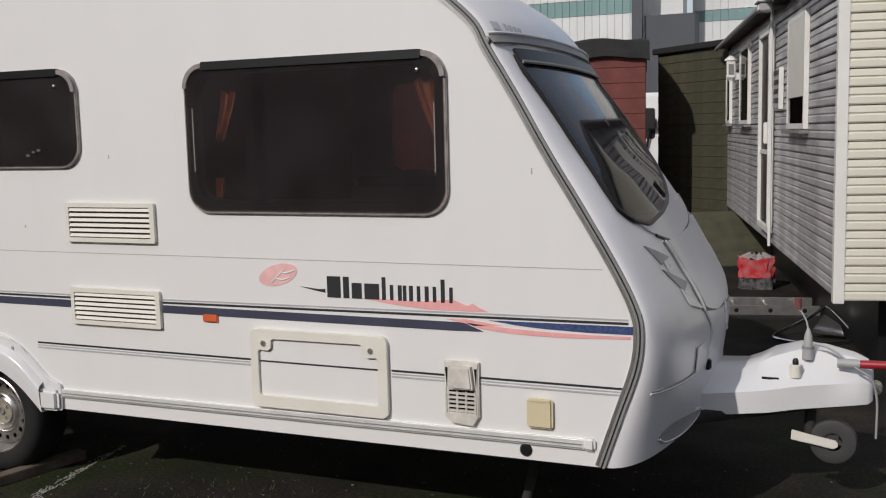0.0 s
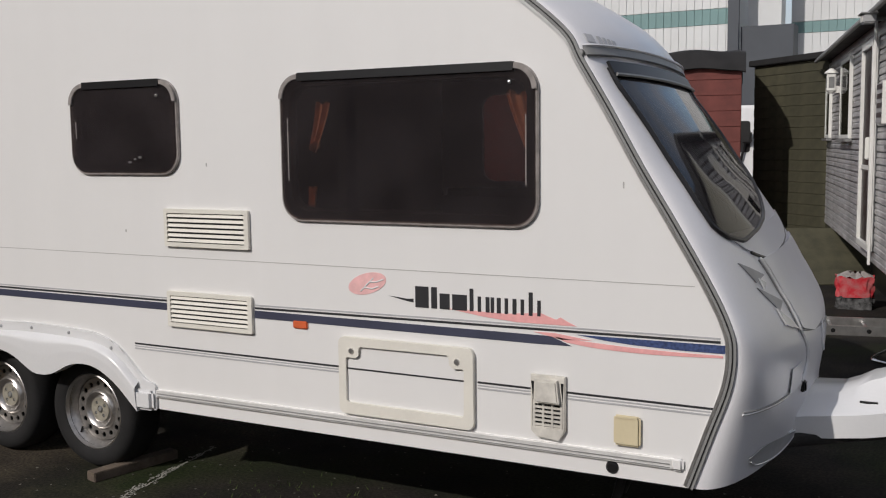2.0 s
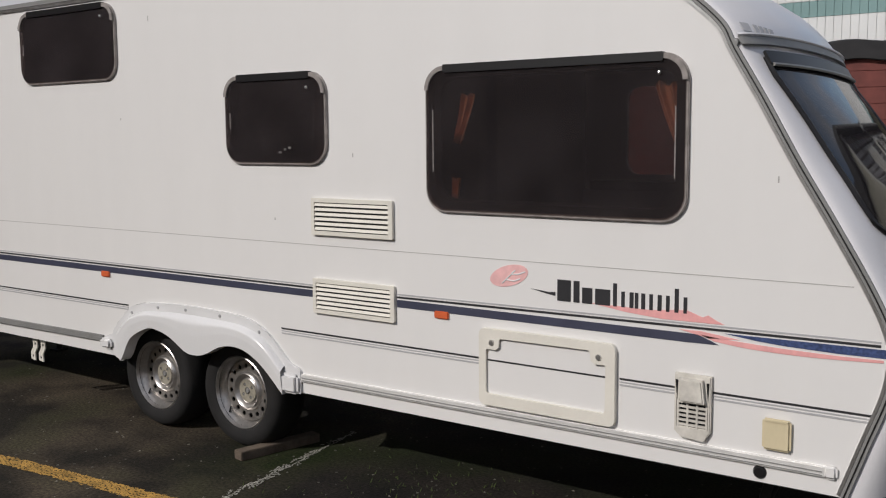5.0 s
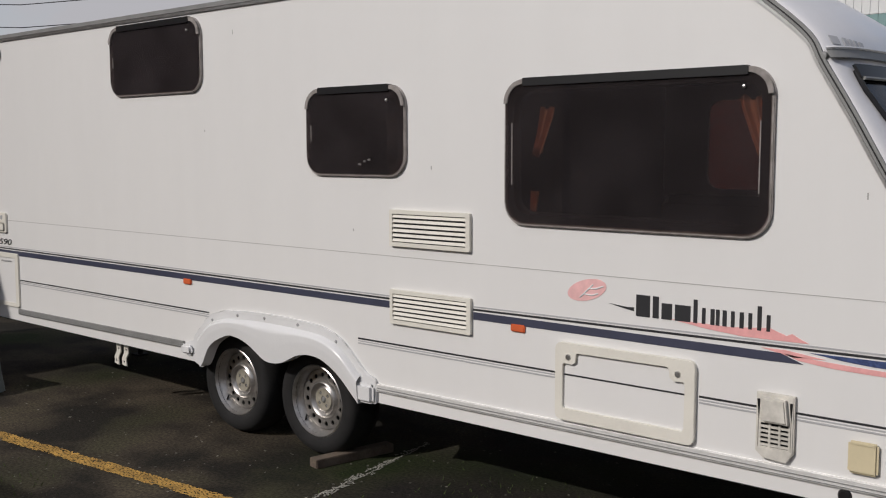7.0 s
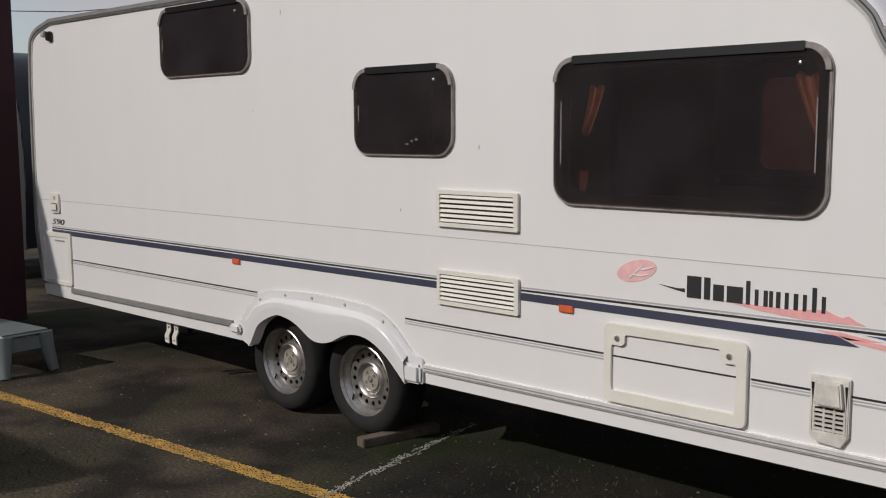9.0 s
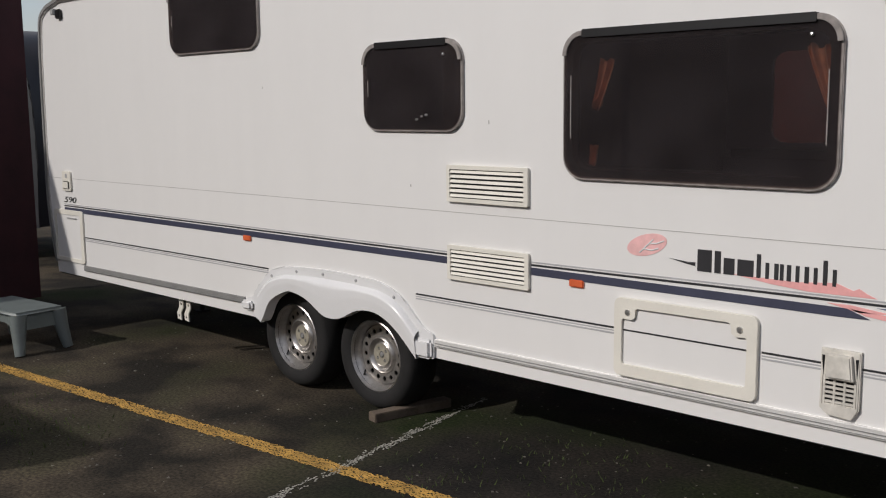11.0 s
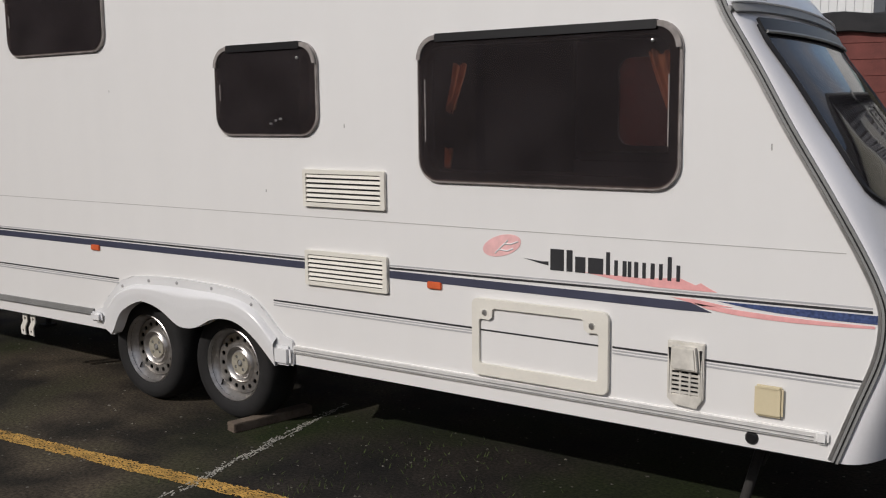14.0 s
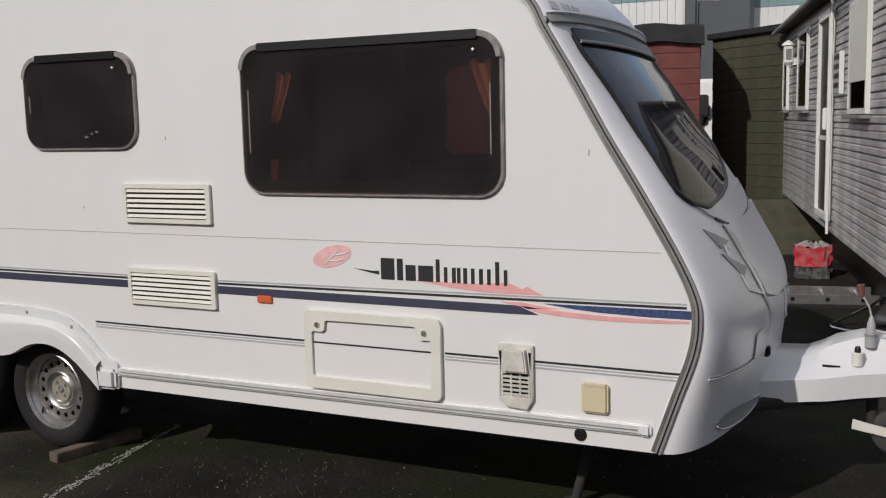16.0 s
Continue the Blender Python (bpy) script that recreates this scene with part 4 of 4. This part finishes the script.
# ---- static home ----
CLAD = mat("grey_shiplap", (0.40, 0.39, 0.395), 0.32, vary=0.45, scale=2.5, stretch=(1, 1.2, 3.0))
CREAMCLAD = mat("cream_shiplap", (0.66, 0.64, 0.54), 0.45, vary=0.08, scale=2)
WTRIM = mat("white_upvc", (0.75, 0.74, 0.70), 0.35, vary=0.05)
ROOFM = mat("grey_felt", (0.10, 0.10, 0.10), 0.85, vary=0.3)
GREENF = mat("dark_green_boards", (0.062, 0.058, 0.034), 0.8, vary=0.35, scale=5, bump=0.2)
HEAT = math.degrees(math.atan2(0.2201, 1.0))
home = root("static_home", (0.353, 3.30, 0), "cream and grey clad static holiday home", "mobile home", turn=HEAT)
HB, HT, HL, HW = 0.56, 2.74, 7.7, 3.1
part("core_wall", rbox((0.02, 0.02, HB), (HW, HL, HT)), CLAD, home, smooth=0)


def lap(length, pitch):
    """One lapped board along +y, its face towards -x."""
    bm = bmesh.new()
    q = [(x, pitch * t) for x, t in ((0.022, 0), (-0.012, 0), (-0.017, 0.08), (-0.015, 0.40), (-0.006, 0.49), (-0.015, 0.58), (-0.011, 0.86), (0.002, 0.96), (0.022, 1))]
    ends = [[bm.verts.new((x, y, z)) for x, z in q] for y in (0, length)]
    for i in range(9):
        bm.faces.new((ends[0][i], ends[0][(i + 1) % 9], ends[1][(i + 1) % 9], ends[1][i]))
    bm.faces.new(ends[0]), bm.faces.new(ends[1][::-1])
    return bm


pitch = 0.1125
first = part("slat", lap(HL, pitch), CLAD, home, smooth=0)
first.matrix_local = pose(0, 0, HB)
for k in range(1, 19):
    s_ = new("slat", first.data)
    s_.parent, s_.matrix_local = home, pose(0, 0, HB + pitch * k)
pitch2 = 0.114
first = part("end_slat", lap(HW, pitch2), CREAMCLAD, home, smooth=0)
first.matrix_local = pose(HW, 0, HB - 0.02, 0, 0, 90)
for k in range(1, 19):
    s_ = new("end_slat", first.data)
    s_.parent, s_.matrix_local = home, pose(HW, 0, HB - 0.02 + pitch2 * k, 0, 0, 90)
part("corner_trim", rbox((-0.024, -0.024, HB - 0.04), (0.045, 0.045, HT), 0.004), WTRIM, home, "white corner trim")
bm = plate([(-0.14, HT), (HW + 0.14, HT), (HW + 0.14, HT + 0.05), (HW / 2, HT + 0.45), (-0.14, HT + 0.05)], -0.15, HL + 0.1)
part("roof", bm, ROOFM, home, "grey felted low roof", smooth=0)
gut = part("gutter", tube([(-0.17, -0.1, HT - 0.01), (-0.17, HL + 0.1, HT - 0.01)], 0.024, 8), TRIM, home, "dark grey gutter")
part("downpipe", tube([(-0.06, 2.86, HT - 0.03), (-0.06, 2.86, HB)], 0.014, 6), WTRIM, home)
# one black box gives the space under the floor its deep shade
part("underfloor_shade", rbox((0.35, 0.4, 0.0), (HW - 0.3, HL - 0.3, HB)), BLACK, home, "black box standing in for the shade under the floor", smooth=0)


def home_window(y0, y1, z0, z1, blind):
    w = part("window", rbox((-0.035, y0, z0), (-0.012, y1, z1)), BLACK, home, "white-framed window")
    for a, b, c, d in ((y0 - 0.02, y0 + 0.025, z0 - 0.02, z1 + 0.02), (y1 - 0.025, y1 + 0.02, z0 - 0.02, z1 + 0.02), (y0, y1, z0 - 0.02, z0 + 0.025), (y0, y1, z1 - 0.025, z1 + 0.02)):
        part("frame", rbox((-0.050, a, c), (-0.012, b, d), 0.004), WTRIM, w, "white frame")
    part("pane", rbox((-0.046, y0 + 0.02, z0 + 0.02), (-0.042, y1 - 0.02, z1 - 0.02)), PANE, w, "glass", smooth=0)
    if blind:
        part("blind", rbox((-0.0485, y0 + 0.03, z0 + (z1 - z0) * 0.27), (-0.0465, y1 - 0.03, z1 - 0.02)), CREAM, w, "cream net blind", smooth=0)
    part("sill", rbox((-0.085, y0 - 0.05, z0 - 0.055), (-0.012, y1 + 0.05, z0 - 0.025), 0.004), TRIM, w, "grey sill")


home_window(1.13, 1.95, 1.66, 2.50, True)
home_window(4.90, 5.82, 1.71, 2.56, False)
home_window(7.10, 7.62, 1.72, 2.53, False)
door = part("door", rbox((-0.04, 2.98, 0.72), (-0.012, 3.72, 2.53)), BLACK, home, "dark glazed door with white frame")
for a, b, c, d in ((2.95, 3.01, 0.68, 2.58), (3.69, 3.75, 0.68, 2.58), (2.95, 3.75, 2.51, 2.58), (2.95, 3.75, 0.67, 0.73)):
    part("frame", rbox((-0.07, a, c), (-0.012, b, d), 0.004), WTRIM, door, "white frame")
part("rail", rbox((-0.055, 3.0, 1.40), (-0.035, 3.7, 1.44)), WTRIM, door)
part("handle", rbox((-0.10, 3.02, 1.50), (-0.06, 3.06, 1.70), 0.008), WTRIM, door, "white lever handle")
lantern = root("wall_lantern", (0, 0, 0), "white lantern on the home's clad wall", "lamp")
lantern.matrix_world = home.matrix_basis @ pose(-0.11, 6.25, 2.20)
part("housing", rbox((-0.05, -0.05, 0.06), (0.05, 0.05, 0.28), 0.010), WTRIM, lantern)
part("cap", tube([(0, 0, 0.275), (0, 0, 0.295), (0, 0, 0.335)], [0.078, 0.070, 0.015], 6), WTRIM, lantern)
part("base", tube([(0, 0, 0.065), (0, 0, 0.03)], [0.055, 0.025], 6), WTRIM, lantern)
part("glass", rbox((-0.054, -0.032, 0.10), (-0.049, 0.032, 0.23)), TRIM, lantern, "dark glass", smooth=0)
part("glass", rbox((-0.032, -0.054, 0.10), (0.032, -0.049, 0.23)), TRIM, lantern, "dark glass", smooth=0)
part("bracket", rbox((0.045, -0.02, 0.04), (0.105, 0.02, 0.12)), WTRIM, lantern, smooth=0)
flood = root("security_light", (0, 0, 0), "small grey security light under the home's eave", "lamp")
flood.matrix_world = home.matrix_basis @ pose(-0.17, 2.36, 2.64)
part("housing", rbox((-0.07, -0.085, 0.0), (0.04, 0.085, 0.075), 0.010), GREYPL, flood)
part("hood", rbox((-0.09, -0.10, 0.072), (0.05, 0.10, 0.086), 0.005), TRIM, flood)
part("lens", rbox((-0.074, -0.065, 0.012), (-0.069, 0.065, 0.060)), CREAM, flood, smooth=0)
part("bracket", rbox((0.035, -0.02, 0.02), (0.185, 0.02, 0.05)), TRIM, flood, smooth=0)
notice = root("notice_board", (0, 0, 0), "small framed notice on the clad wall", "sign")
notice.matrix_world = home.matrix_basis @ pose(-0.03, 2.38, 1.82)
part("board", rbox((-0.02, 0, 0), (0.012, 0.42, 0.34), 0.003), GREYPL, notice)
part("edge", rbox((-0.028, -0.012, -0.01), (0.012, 0.012, 0.35), 0.003), WTRIM, notice, "white edge")
for k in range(4):
    part("text_bar", rbox((-0.024, 0.06, 0.05 + 0.08 * k), (-0.0195, 0.36, 0.09 + 0.08 * k)), CHARCOAL, notice, "dark bar of print", smooth=0)

# ---- things between the caravan and the home ----
ladder = root("ladder", (0.155, 5.68, 0), "aluminium ladder lying on the asphalt", "ladder", turn=12)
for yy in (0.0, 0.44):
    part("rail", rbox((-2.6, yy - 0.012, 0.0), (0.0, yy + 0.012, 0.085), 0.004), ALU, ladder)
for k in range(9):
    xr = -0.13 - 0.29 * k
    part("rung", tube([(xr, -0.016, 0.042), (xr, 0.45, 0.042)], 0.016, 8), ALU, ladder)
    part("rung_end", lathe([(0.0, -0.004), (0.018, -0.003), (0.020, 0.0)], 10, at=(xr, -0.013, 0.042)), BLACK, ladder)
bag = root("plastic_bag", (-0.53, 7.08, 0), "red printed clear plastic bag of coal", "bag", turn=8)
REDBAG = mat("red_film", (0.42, 0.025, 0.035), 0.22, vary=0.5, scale=11, tint=(0.42, 0.16, 0.16))
GREYBAG = mat("clear_film_over_coal", (0.10, 0.10, 0.10), 0.2, vary=0.8, scale=22)


def sack(z0, z1, name, material, flare):
    def place(u, v):
        a = 2 * math.pi * v
        z = z0 + (z1 - z0) * u
        r = 1 + 0.07 * math.sin(7 * a + z * 20) + 0.05 * math.sin(13 * a - z * 31) + flare * u * u
        e = 0.55
        c, s_ = math.cos(a), math.sin(a)
        return (0.17 * r * math.copysign(abs(c) ** e, c), 0.11 * r * math.copysign(abs(s_) ** e, s_), z + 0.012 * math.sin(5 * a) * u)
    return part(name, grid(place, 10, 40), material, bag, smooth=60)


sack(0.0, 0.12, "bag_base", GREYBAG, 0.02)
sack(0.118, 0.32, "bag_body", REDBAG, 0.05)
part("bag_top", grid(lambda u, v: ((0.17 - 0.10 * u) * math.cos(2 * math.pi * v), (0.115 - 0.07 * u) * math.sin(2 * math.pi * v), 0.315 + 0.05 * u + 0.014 * math.sin(9 * 2 * math.pi * v)), 5, 36), CLEAR, bag, "crumpled clear film")
board = part("green_board", rbox((-0.75, -0.015, 0.0), (0.75, 0.015, 1.2), 0.003), GREENF)
board.matrix_world = pose(-1.05, 8.6, 0.0, -62, 0, 24)
tagged(board, "dull green board lying tilted on the ground", "board")
frame_ = root("metal_frame", (0.18, 4.60, 0), "bent bright tubular metal frame on the ground", "frame")
CHROME = mat("bright_metal", (0.7, 0.7, 0.7), 0.18, 1.0)
part("hoop", tube(spline([(-0.02, -0.28, 0.02), (-0.28, -0.12, 0.02), (-0.30, 0.02, 0.03), (-0.10, 0.20, 0.12), (0.05, 0.30, 0.22)], 6), 0.013, 8), CHROME, frame_)
part("hoop", tube(spline([(-0.02, -0.28, 0.02), (0.22, -0.10, 0.02), (0.26, 0.05, 0.06), (0.12, 0.24, 0.18), (0.05, 0.30, 0.22)], 6), 0.013, 8), CHROME, frame_)
part("web_plate", plate([(-0.05, 0.05), (0.20, 0.03), (0.17, 0.12), (0.05, 0.20)], 0.05, 0.056), CHROME, frame_, smooth=0)


def boarded(name, at, turn, length, height, depth, material, label, category, boards, top=None):
    """A boarded shed or wall: a core with lapped boards along its front, local x along it and -y outwards."""
    r = root(name, at, label, category, turn=turn)
    part("core", rbox((0, 0.0, 0), (length, depth, height)), material, r, smooth=0)
    pit = height / boards
    b0 = None
    for k in range(boards):
        if b0 is None:
            b0 = part("board", rbox((0.004, -0.022, 0.002), (length - 0.004, 0.0, pit - 0.002), 0.004, seg=1), material, r, smooth=0)
            data = b0.data
            b0.matrix_local = pose(0, -0.001, 0)
        else:
            o = new("board", data)
            o.parent, o.matrix_local = r, pose(0, -0.001 - 0.004 * (k % 2), pit * k)
    if top:
        part("roof_edge", rbox((-0.06, -0.09, height), (length + 0.06, depth + 0.05, height + 0.09), 0.01), top, r, "black felt roof edge")
    return r


FELT = mat("black_felt", (0.015, 0.014, 0.014), 0.9, vary=0.4, scale=4, bump=0.3)
green_turn = math.degrees(math.atan2(10.95 - 12.12, -1.30 + 2.52))
boarded("green_shed", (-2.52, 12.12, 0), green_turn, 1.69, 2.78, 1.5, GREENF, "dark green boarded timber shed", "shed", 18, FELT)
REDSHED = mat("oxide_red_boards", (0.15, 0.040, 0.032), 0.75, vary=0.3, scale=4, bump=0.2)
red = boarded("red_shed", (-6.31, 9.23, 0), 12.6, 4.1, 2.70, 2.6, REDSHED, "oxide red boarded shed under a black tarpaulin", "shed", 13)


def tarp(u, v):
    x, y = -0.12 + 4.27 * u, -0.10 + 2.8 * v
    edge = max(0.0, abs(2 * v - 1) - 0.85) * 1.5 + max(0.0, abs(2 * u - 1) - 0.95) * 0.6
    return (x, y, 2.94 - edge + 0.02 * math.sin(9 * u) + 0.018 * math.sin(31 * u + 5 * v) - 0.10 * abs(2 * v - 1) ** 2)


part("tarpaulin", solid(grid(tarp, 40, 14), 0.02), FELT, red, "black tarpaulin")

# white van standing far behind
WV = mat("van_white", (0.75, 0.75, 0.75), 0.25, vary=0.05)
vanb = root("parked_van", (-4.9, 16.2, 0), "white parked panel van", "van")
bm = bmesh.new()
prof = [(0.0, 0.35), (0.0, 2.2), (0.12, 2.35), (1.6, 2.35), (1.75, 2.2), (1.75, 0.35)]
part("body", plate(prof, 0.0, 4.6, bevel=0.05), WV, vanb)
part("rear_window", plate(rrect(0.95, 1.45, 1.5, 2.05, 0.05), -0.008, 0.004), BLACK, vanb)
part("bumper", rbox((0.0, -0.08, 0.32), (1.75, 0.02, 0.52), 0.02), BLACK, vanb)
part("mirror", rbox((1.35, -0.14, 1.62), (1.55, -0.02, 1.86), 0.03), BLACK, vanb)
part("mirror_arm", tube([(1.42, -0.08, 1.65), (1.30, -0.05, 1.05)], 0.025, 6), BLACK, vanb)
for sx in (0.12, 1.45):
    for yy in (0.8, 3.8):
        part("wheel", tube([(sx, yy, 0.32), (sx + 0.2, yy, 0.32)], 0.32, 20), RUBBER, vanb)

# ---- factory behind ----
RIB = mat("white_cladding", (0.62, 0.63, 0.63), 0.5, vary=0.08, scale=0.5)
TEAL = mat("teal_cladding", (0.16, 0.27, 0.27), 0.5, vary=0.1, scale=0.5)
SLATE = mat("slate_cladding", (0.055, 0.062, 0.075), 0.6, vary=0.15, scale=0.5)
plant = root("factory", (0, 0, 0), "large white and teal clad industrial building", "factory")


def bay(x0, x1, y, layers):
    part("wall", rbox((x0, y, 0), (x1, y + 6, layers[-1][1])), RIB, plant, smooth=0)
    for z0, z1, m in layers:
        bm = bmesh.new()
        n = int((x1 - x0) / 0.3)
        for k in range(n):
            a = x0 + (x1 - x0) * k / n
            rbox((a + 0.03, y - 0.06, z0), (a + 0.20, y + 0.01, z1), bm=bm)
        part("ribs", bm, m, plant, smooth=0)["kind"] = "stuff"
        part("cladding_band", rbox((x0, y - 0.03, z0), (x1, y + 0.02, z1)), m, plant, smooth=0)


bay(-46, -8.1, 35.4, ((0, 6.05, RIB), (6.07, 6.65, TEAL), (6.67, 9.0, RIB)))
bay(-6.35, 26, 38.6, ((0, 5.85, RIB), (5.87, 6.30, TEAL), (6.32, 9.0, RIB)))
part("dark_wall", rbox((-7.65, 35.4, 0), (-5.75, 36.5, 5.92)), SLATE, plant, "dark slate clad gable", smooth=0)
part("upper_panel", rbox((-7.65, 36.6, 0), (-6.4, 37.5, 9.0)), RIB, plant, "pale upper panel", smooth=0)
part("column", rbox((-8.08, 35.1, 0), (-7.68, 35.3, 9.0)), SLATE, plant, "dark steel column", smooth=0)

# ---- beyond the caravan's rear ----
MAROON = mat("maroon_boards", (0.045, 0.011, 0.013), 0.8, vary=0.3, scale=4, bump=0.2)
boarded("maroon_shed", (-8.40, 0.39, 0), -90, 10.5, 4.25, -0.35, MAROON, "tall maroon boarded building beside the yard", "building", 30)
# dark grey taken near black: the shade it stands in is in the paint
CARB = mat("shade_dark_panel", (0.018, 0.018, 0.023), 0.4, vary=0.15)
other = root("touring_caravan", (-12.9, 0.95, 0), "touring caravan parked behind, its dark grey deepened for shade", "caravan")
prof = [(p.x, p.y) for p in spline([(0, 0.5, 0), (-0.06, 1.4, 0), (0.1, 2.2, 0), (0.5, 2.5, 0), (2.0, 2.58, 0), (2.9, 2.45, 0), (3.25, 2.0, 0), (3.35, 1.3, 0), (3.3, 0.5, 0)], 5)]
part("body", plate(prof, 0.0, 2.2, bevel=0.05), CARB, other)
part("window", plate(rrect(1.9, 1.4, 3.0, 2.0, 0.1), -0.02, 0.002), BLACK, other, "dark window")
part("wheel", tube([(1.6, 0.05, 0.31), (1.6, 0.25, 0.31)], 0.31, 24), RUBBER, other)
part("wheel", tube([(1.6, 1.95, 0.31), (1.6, 2.15, 0.31)], 0.31, 24), RUBBER, other)
part("stand", tube([(3.0, 1.1, 0.5), (3.0, 1.1, 0.0)], 0.03, 8), DARK, other)
part("stand", tube([(0.3, 1.1, 0.5), (0.3, 1.1, 0.0)], 0.03, 8), DARK, other)
for k, z in enumerate((6.2, 5.5)):
    wire = part("overhead_cable", tube([(-40, 8, z + 0.6), (-30, 12, z), (-20, 16, z + 0.2), (-8, 21, z + 1.2)], 0.015, 5), BLACK)
    tagged(wire, "thin black overhead cable", "cable", kind="structure")

# ---- unseen plain walls added to close the yard behind the camera ----
BRICKW = mat("dull_brick", (0.30, 0.22, 0.18), 0.9, vary=0.3, scale=2, bump=0.2)
# added wall for the caravan windows to reflect in place of sky
tagged(part("wall_reflected_south", rbox((-30, -16.3, 0), (30, -16, 4.6)), BRICKW, smooth=0), "unseen dull brown brick wall added to close the yard", "wall", kind="structure")
# added low wall throws the shadow over the near left asphalt
tagged(part("wall_shadow_caster", rbox((-12, -4.75, 0), (-5.0, -4.6, 2.36)), BRICKW, smooth=0), "unseen low brown wall added to cast a shadow", "wall", kind="structure")
tagged(part("wall_east", rbox((16, -16, 0), (16.3, 10, 4.0)), BRICKW, smooth=0), "unseen dull brown brick wall added to close the yard", "wall", kind="structure")

# ---- loose grit on the asphalt ----
rnd = random.Random(11)
bm = bmesh.new()
for k in range(900):
    gx, gy = rnd.uniform(-6.5, 1.6), rnd.uniform(-1.6, 1.4)
    r = rnd.uniform(0.003, 0.009) * (1.6 if rnd.random() < 0.05 else 1)
    base_ = [bm.verts.new((gx + r * math.cos(a) * rnd.uniform(0.7, 1.3), gy + r * math.sin(a) * rnd.uniform(0.7, 1.3), 0.001)) for a in (0, 1.57, 3.14, 4.71)]
    tip = bm.verts.new((gx, gy, r * rnd.uniform(0.4, 0.9)))
    for q in range(4):
        bm.faces.new((base_[q], base_[(q + 1) % 4], tip))
GRIT = mat("pale_grit", (0.13, 0.12, 0.10), 0.9, vary=0.8, scale=3)
tagged(part("grit", bm, GRIT, smooth=0), "scattered small stones and grit on asphalt", "grit", kind="stuff")
bm = bmesh.new()
for k in range(700):
    cx, cy = rnd.choice(((-5.3, -1.35), (-4.9, -1.5), (-2.3, 0.2), (-1.9, -0.1), (-2.5, -0.4), (-4.6, -1.3)))
    gx, gy = rnd.gauss(cx, 0.28), rnd.gauss(cy, 0.16)
    h, lean, a = rnd.uniform(0.008, 0.03), rnd.uniform(-0.015, 0.015), rnd.uniform(0, 3.14)
    dx, dy = 0.003 * math.cos(a), 0.003 * math.sin(a)
    bm.faces.new([bm.verts.new(q) for q in ((gx - dx, gy - dy, 0.0), (gx + dx, gy + dy, 0.0), (gx + lean, gy + lean * 0.6, h))])
MOSS = mat("moss", (0.05, 0.075, 0.015), 0.9, vary=0.5, scale=8)
tagged(part("moss_tufts", bm, MOSS, smooth=0), "short green moss and weed tufts in the asphalt", "moss", kind="stuff")

# ---- small marks on the side wall ----
for mx, mz in ((-4.38, 1.80), (-4.10, 2.34), (-3.15, 1.28), (-2.62, 1.60), (-0.62, 1.52)):
    part("scuff", rbox((mx, -0.0012, mz), (mx + rnd.uniform(0.004, 0.008), 0.0, mz + rnd.uniform(0.012, 0.03))), SEAM, van, "small grey scuff", smooth=0)
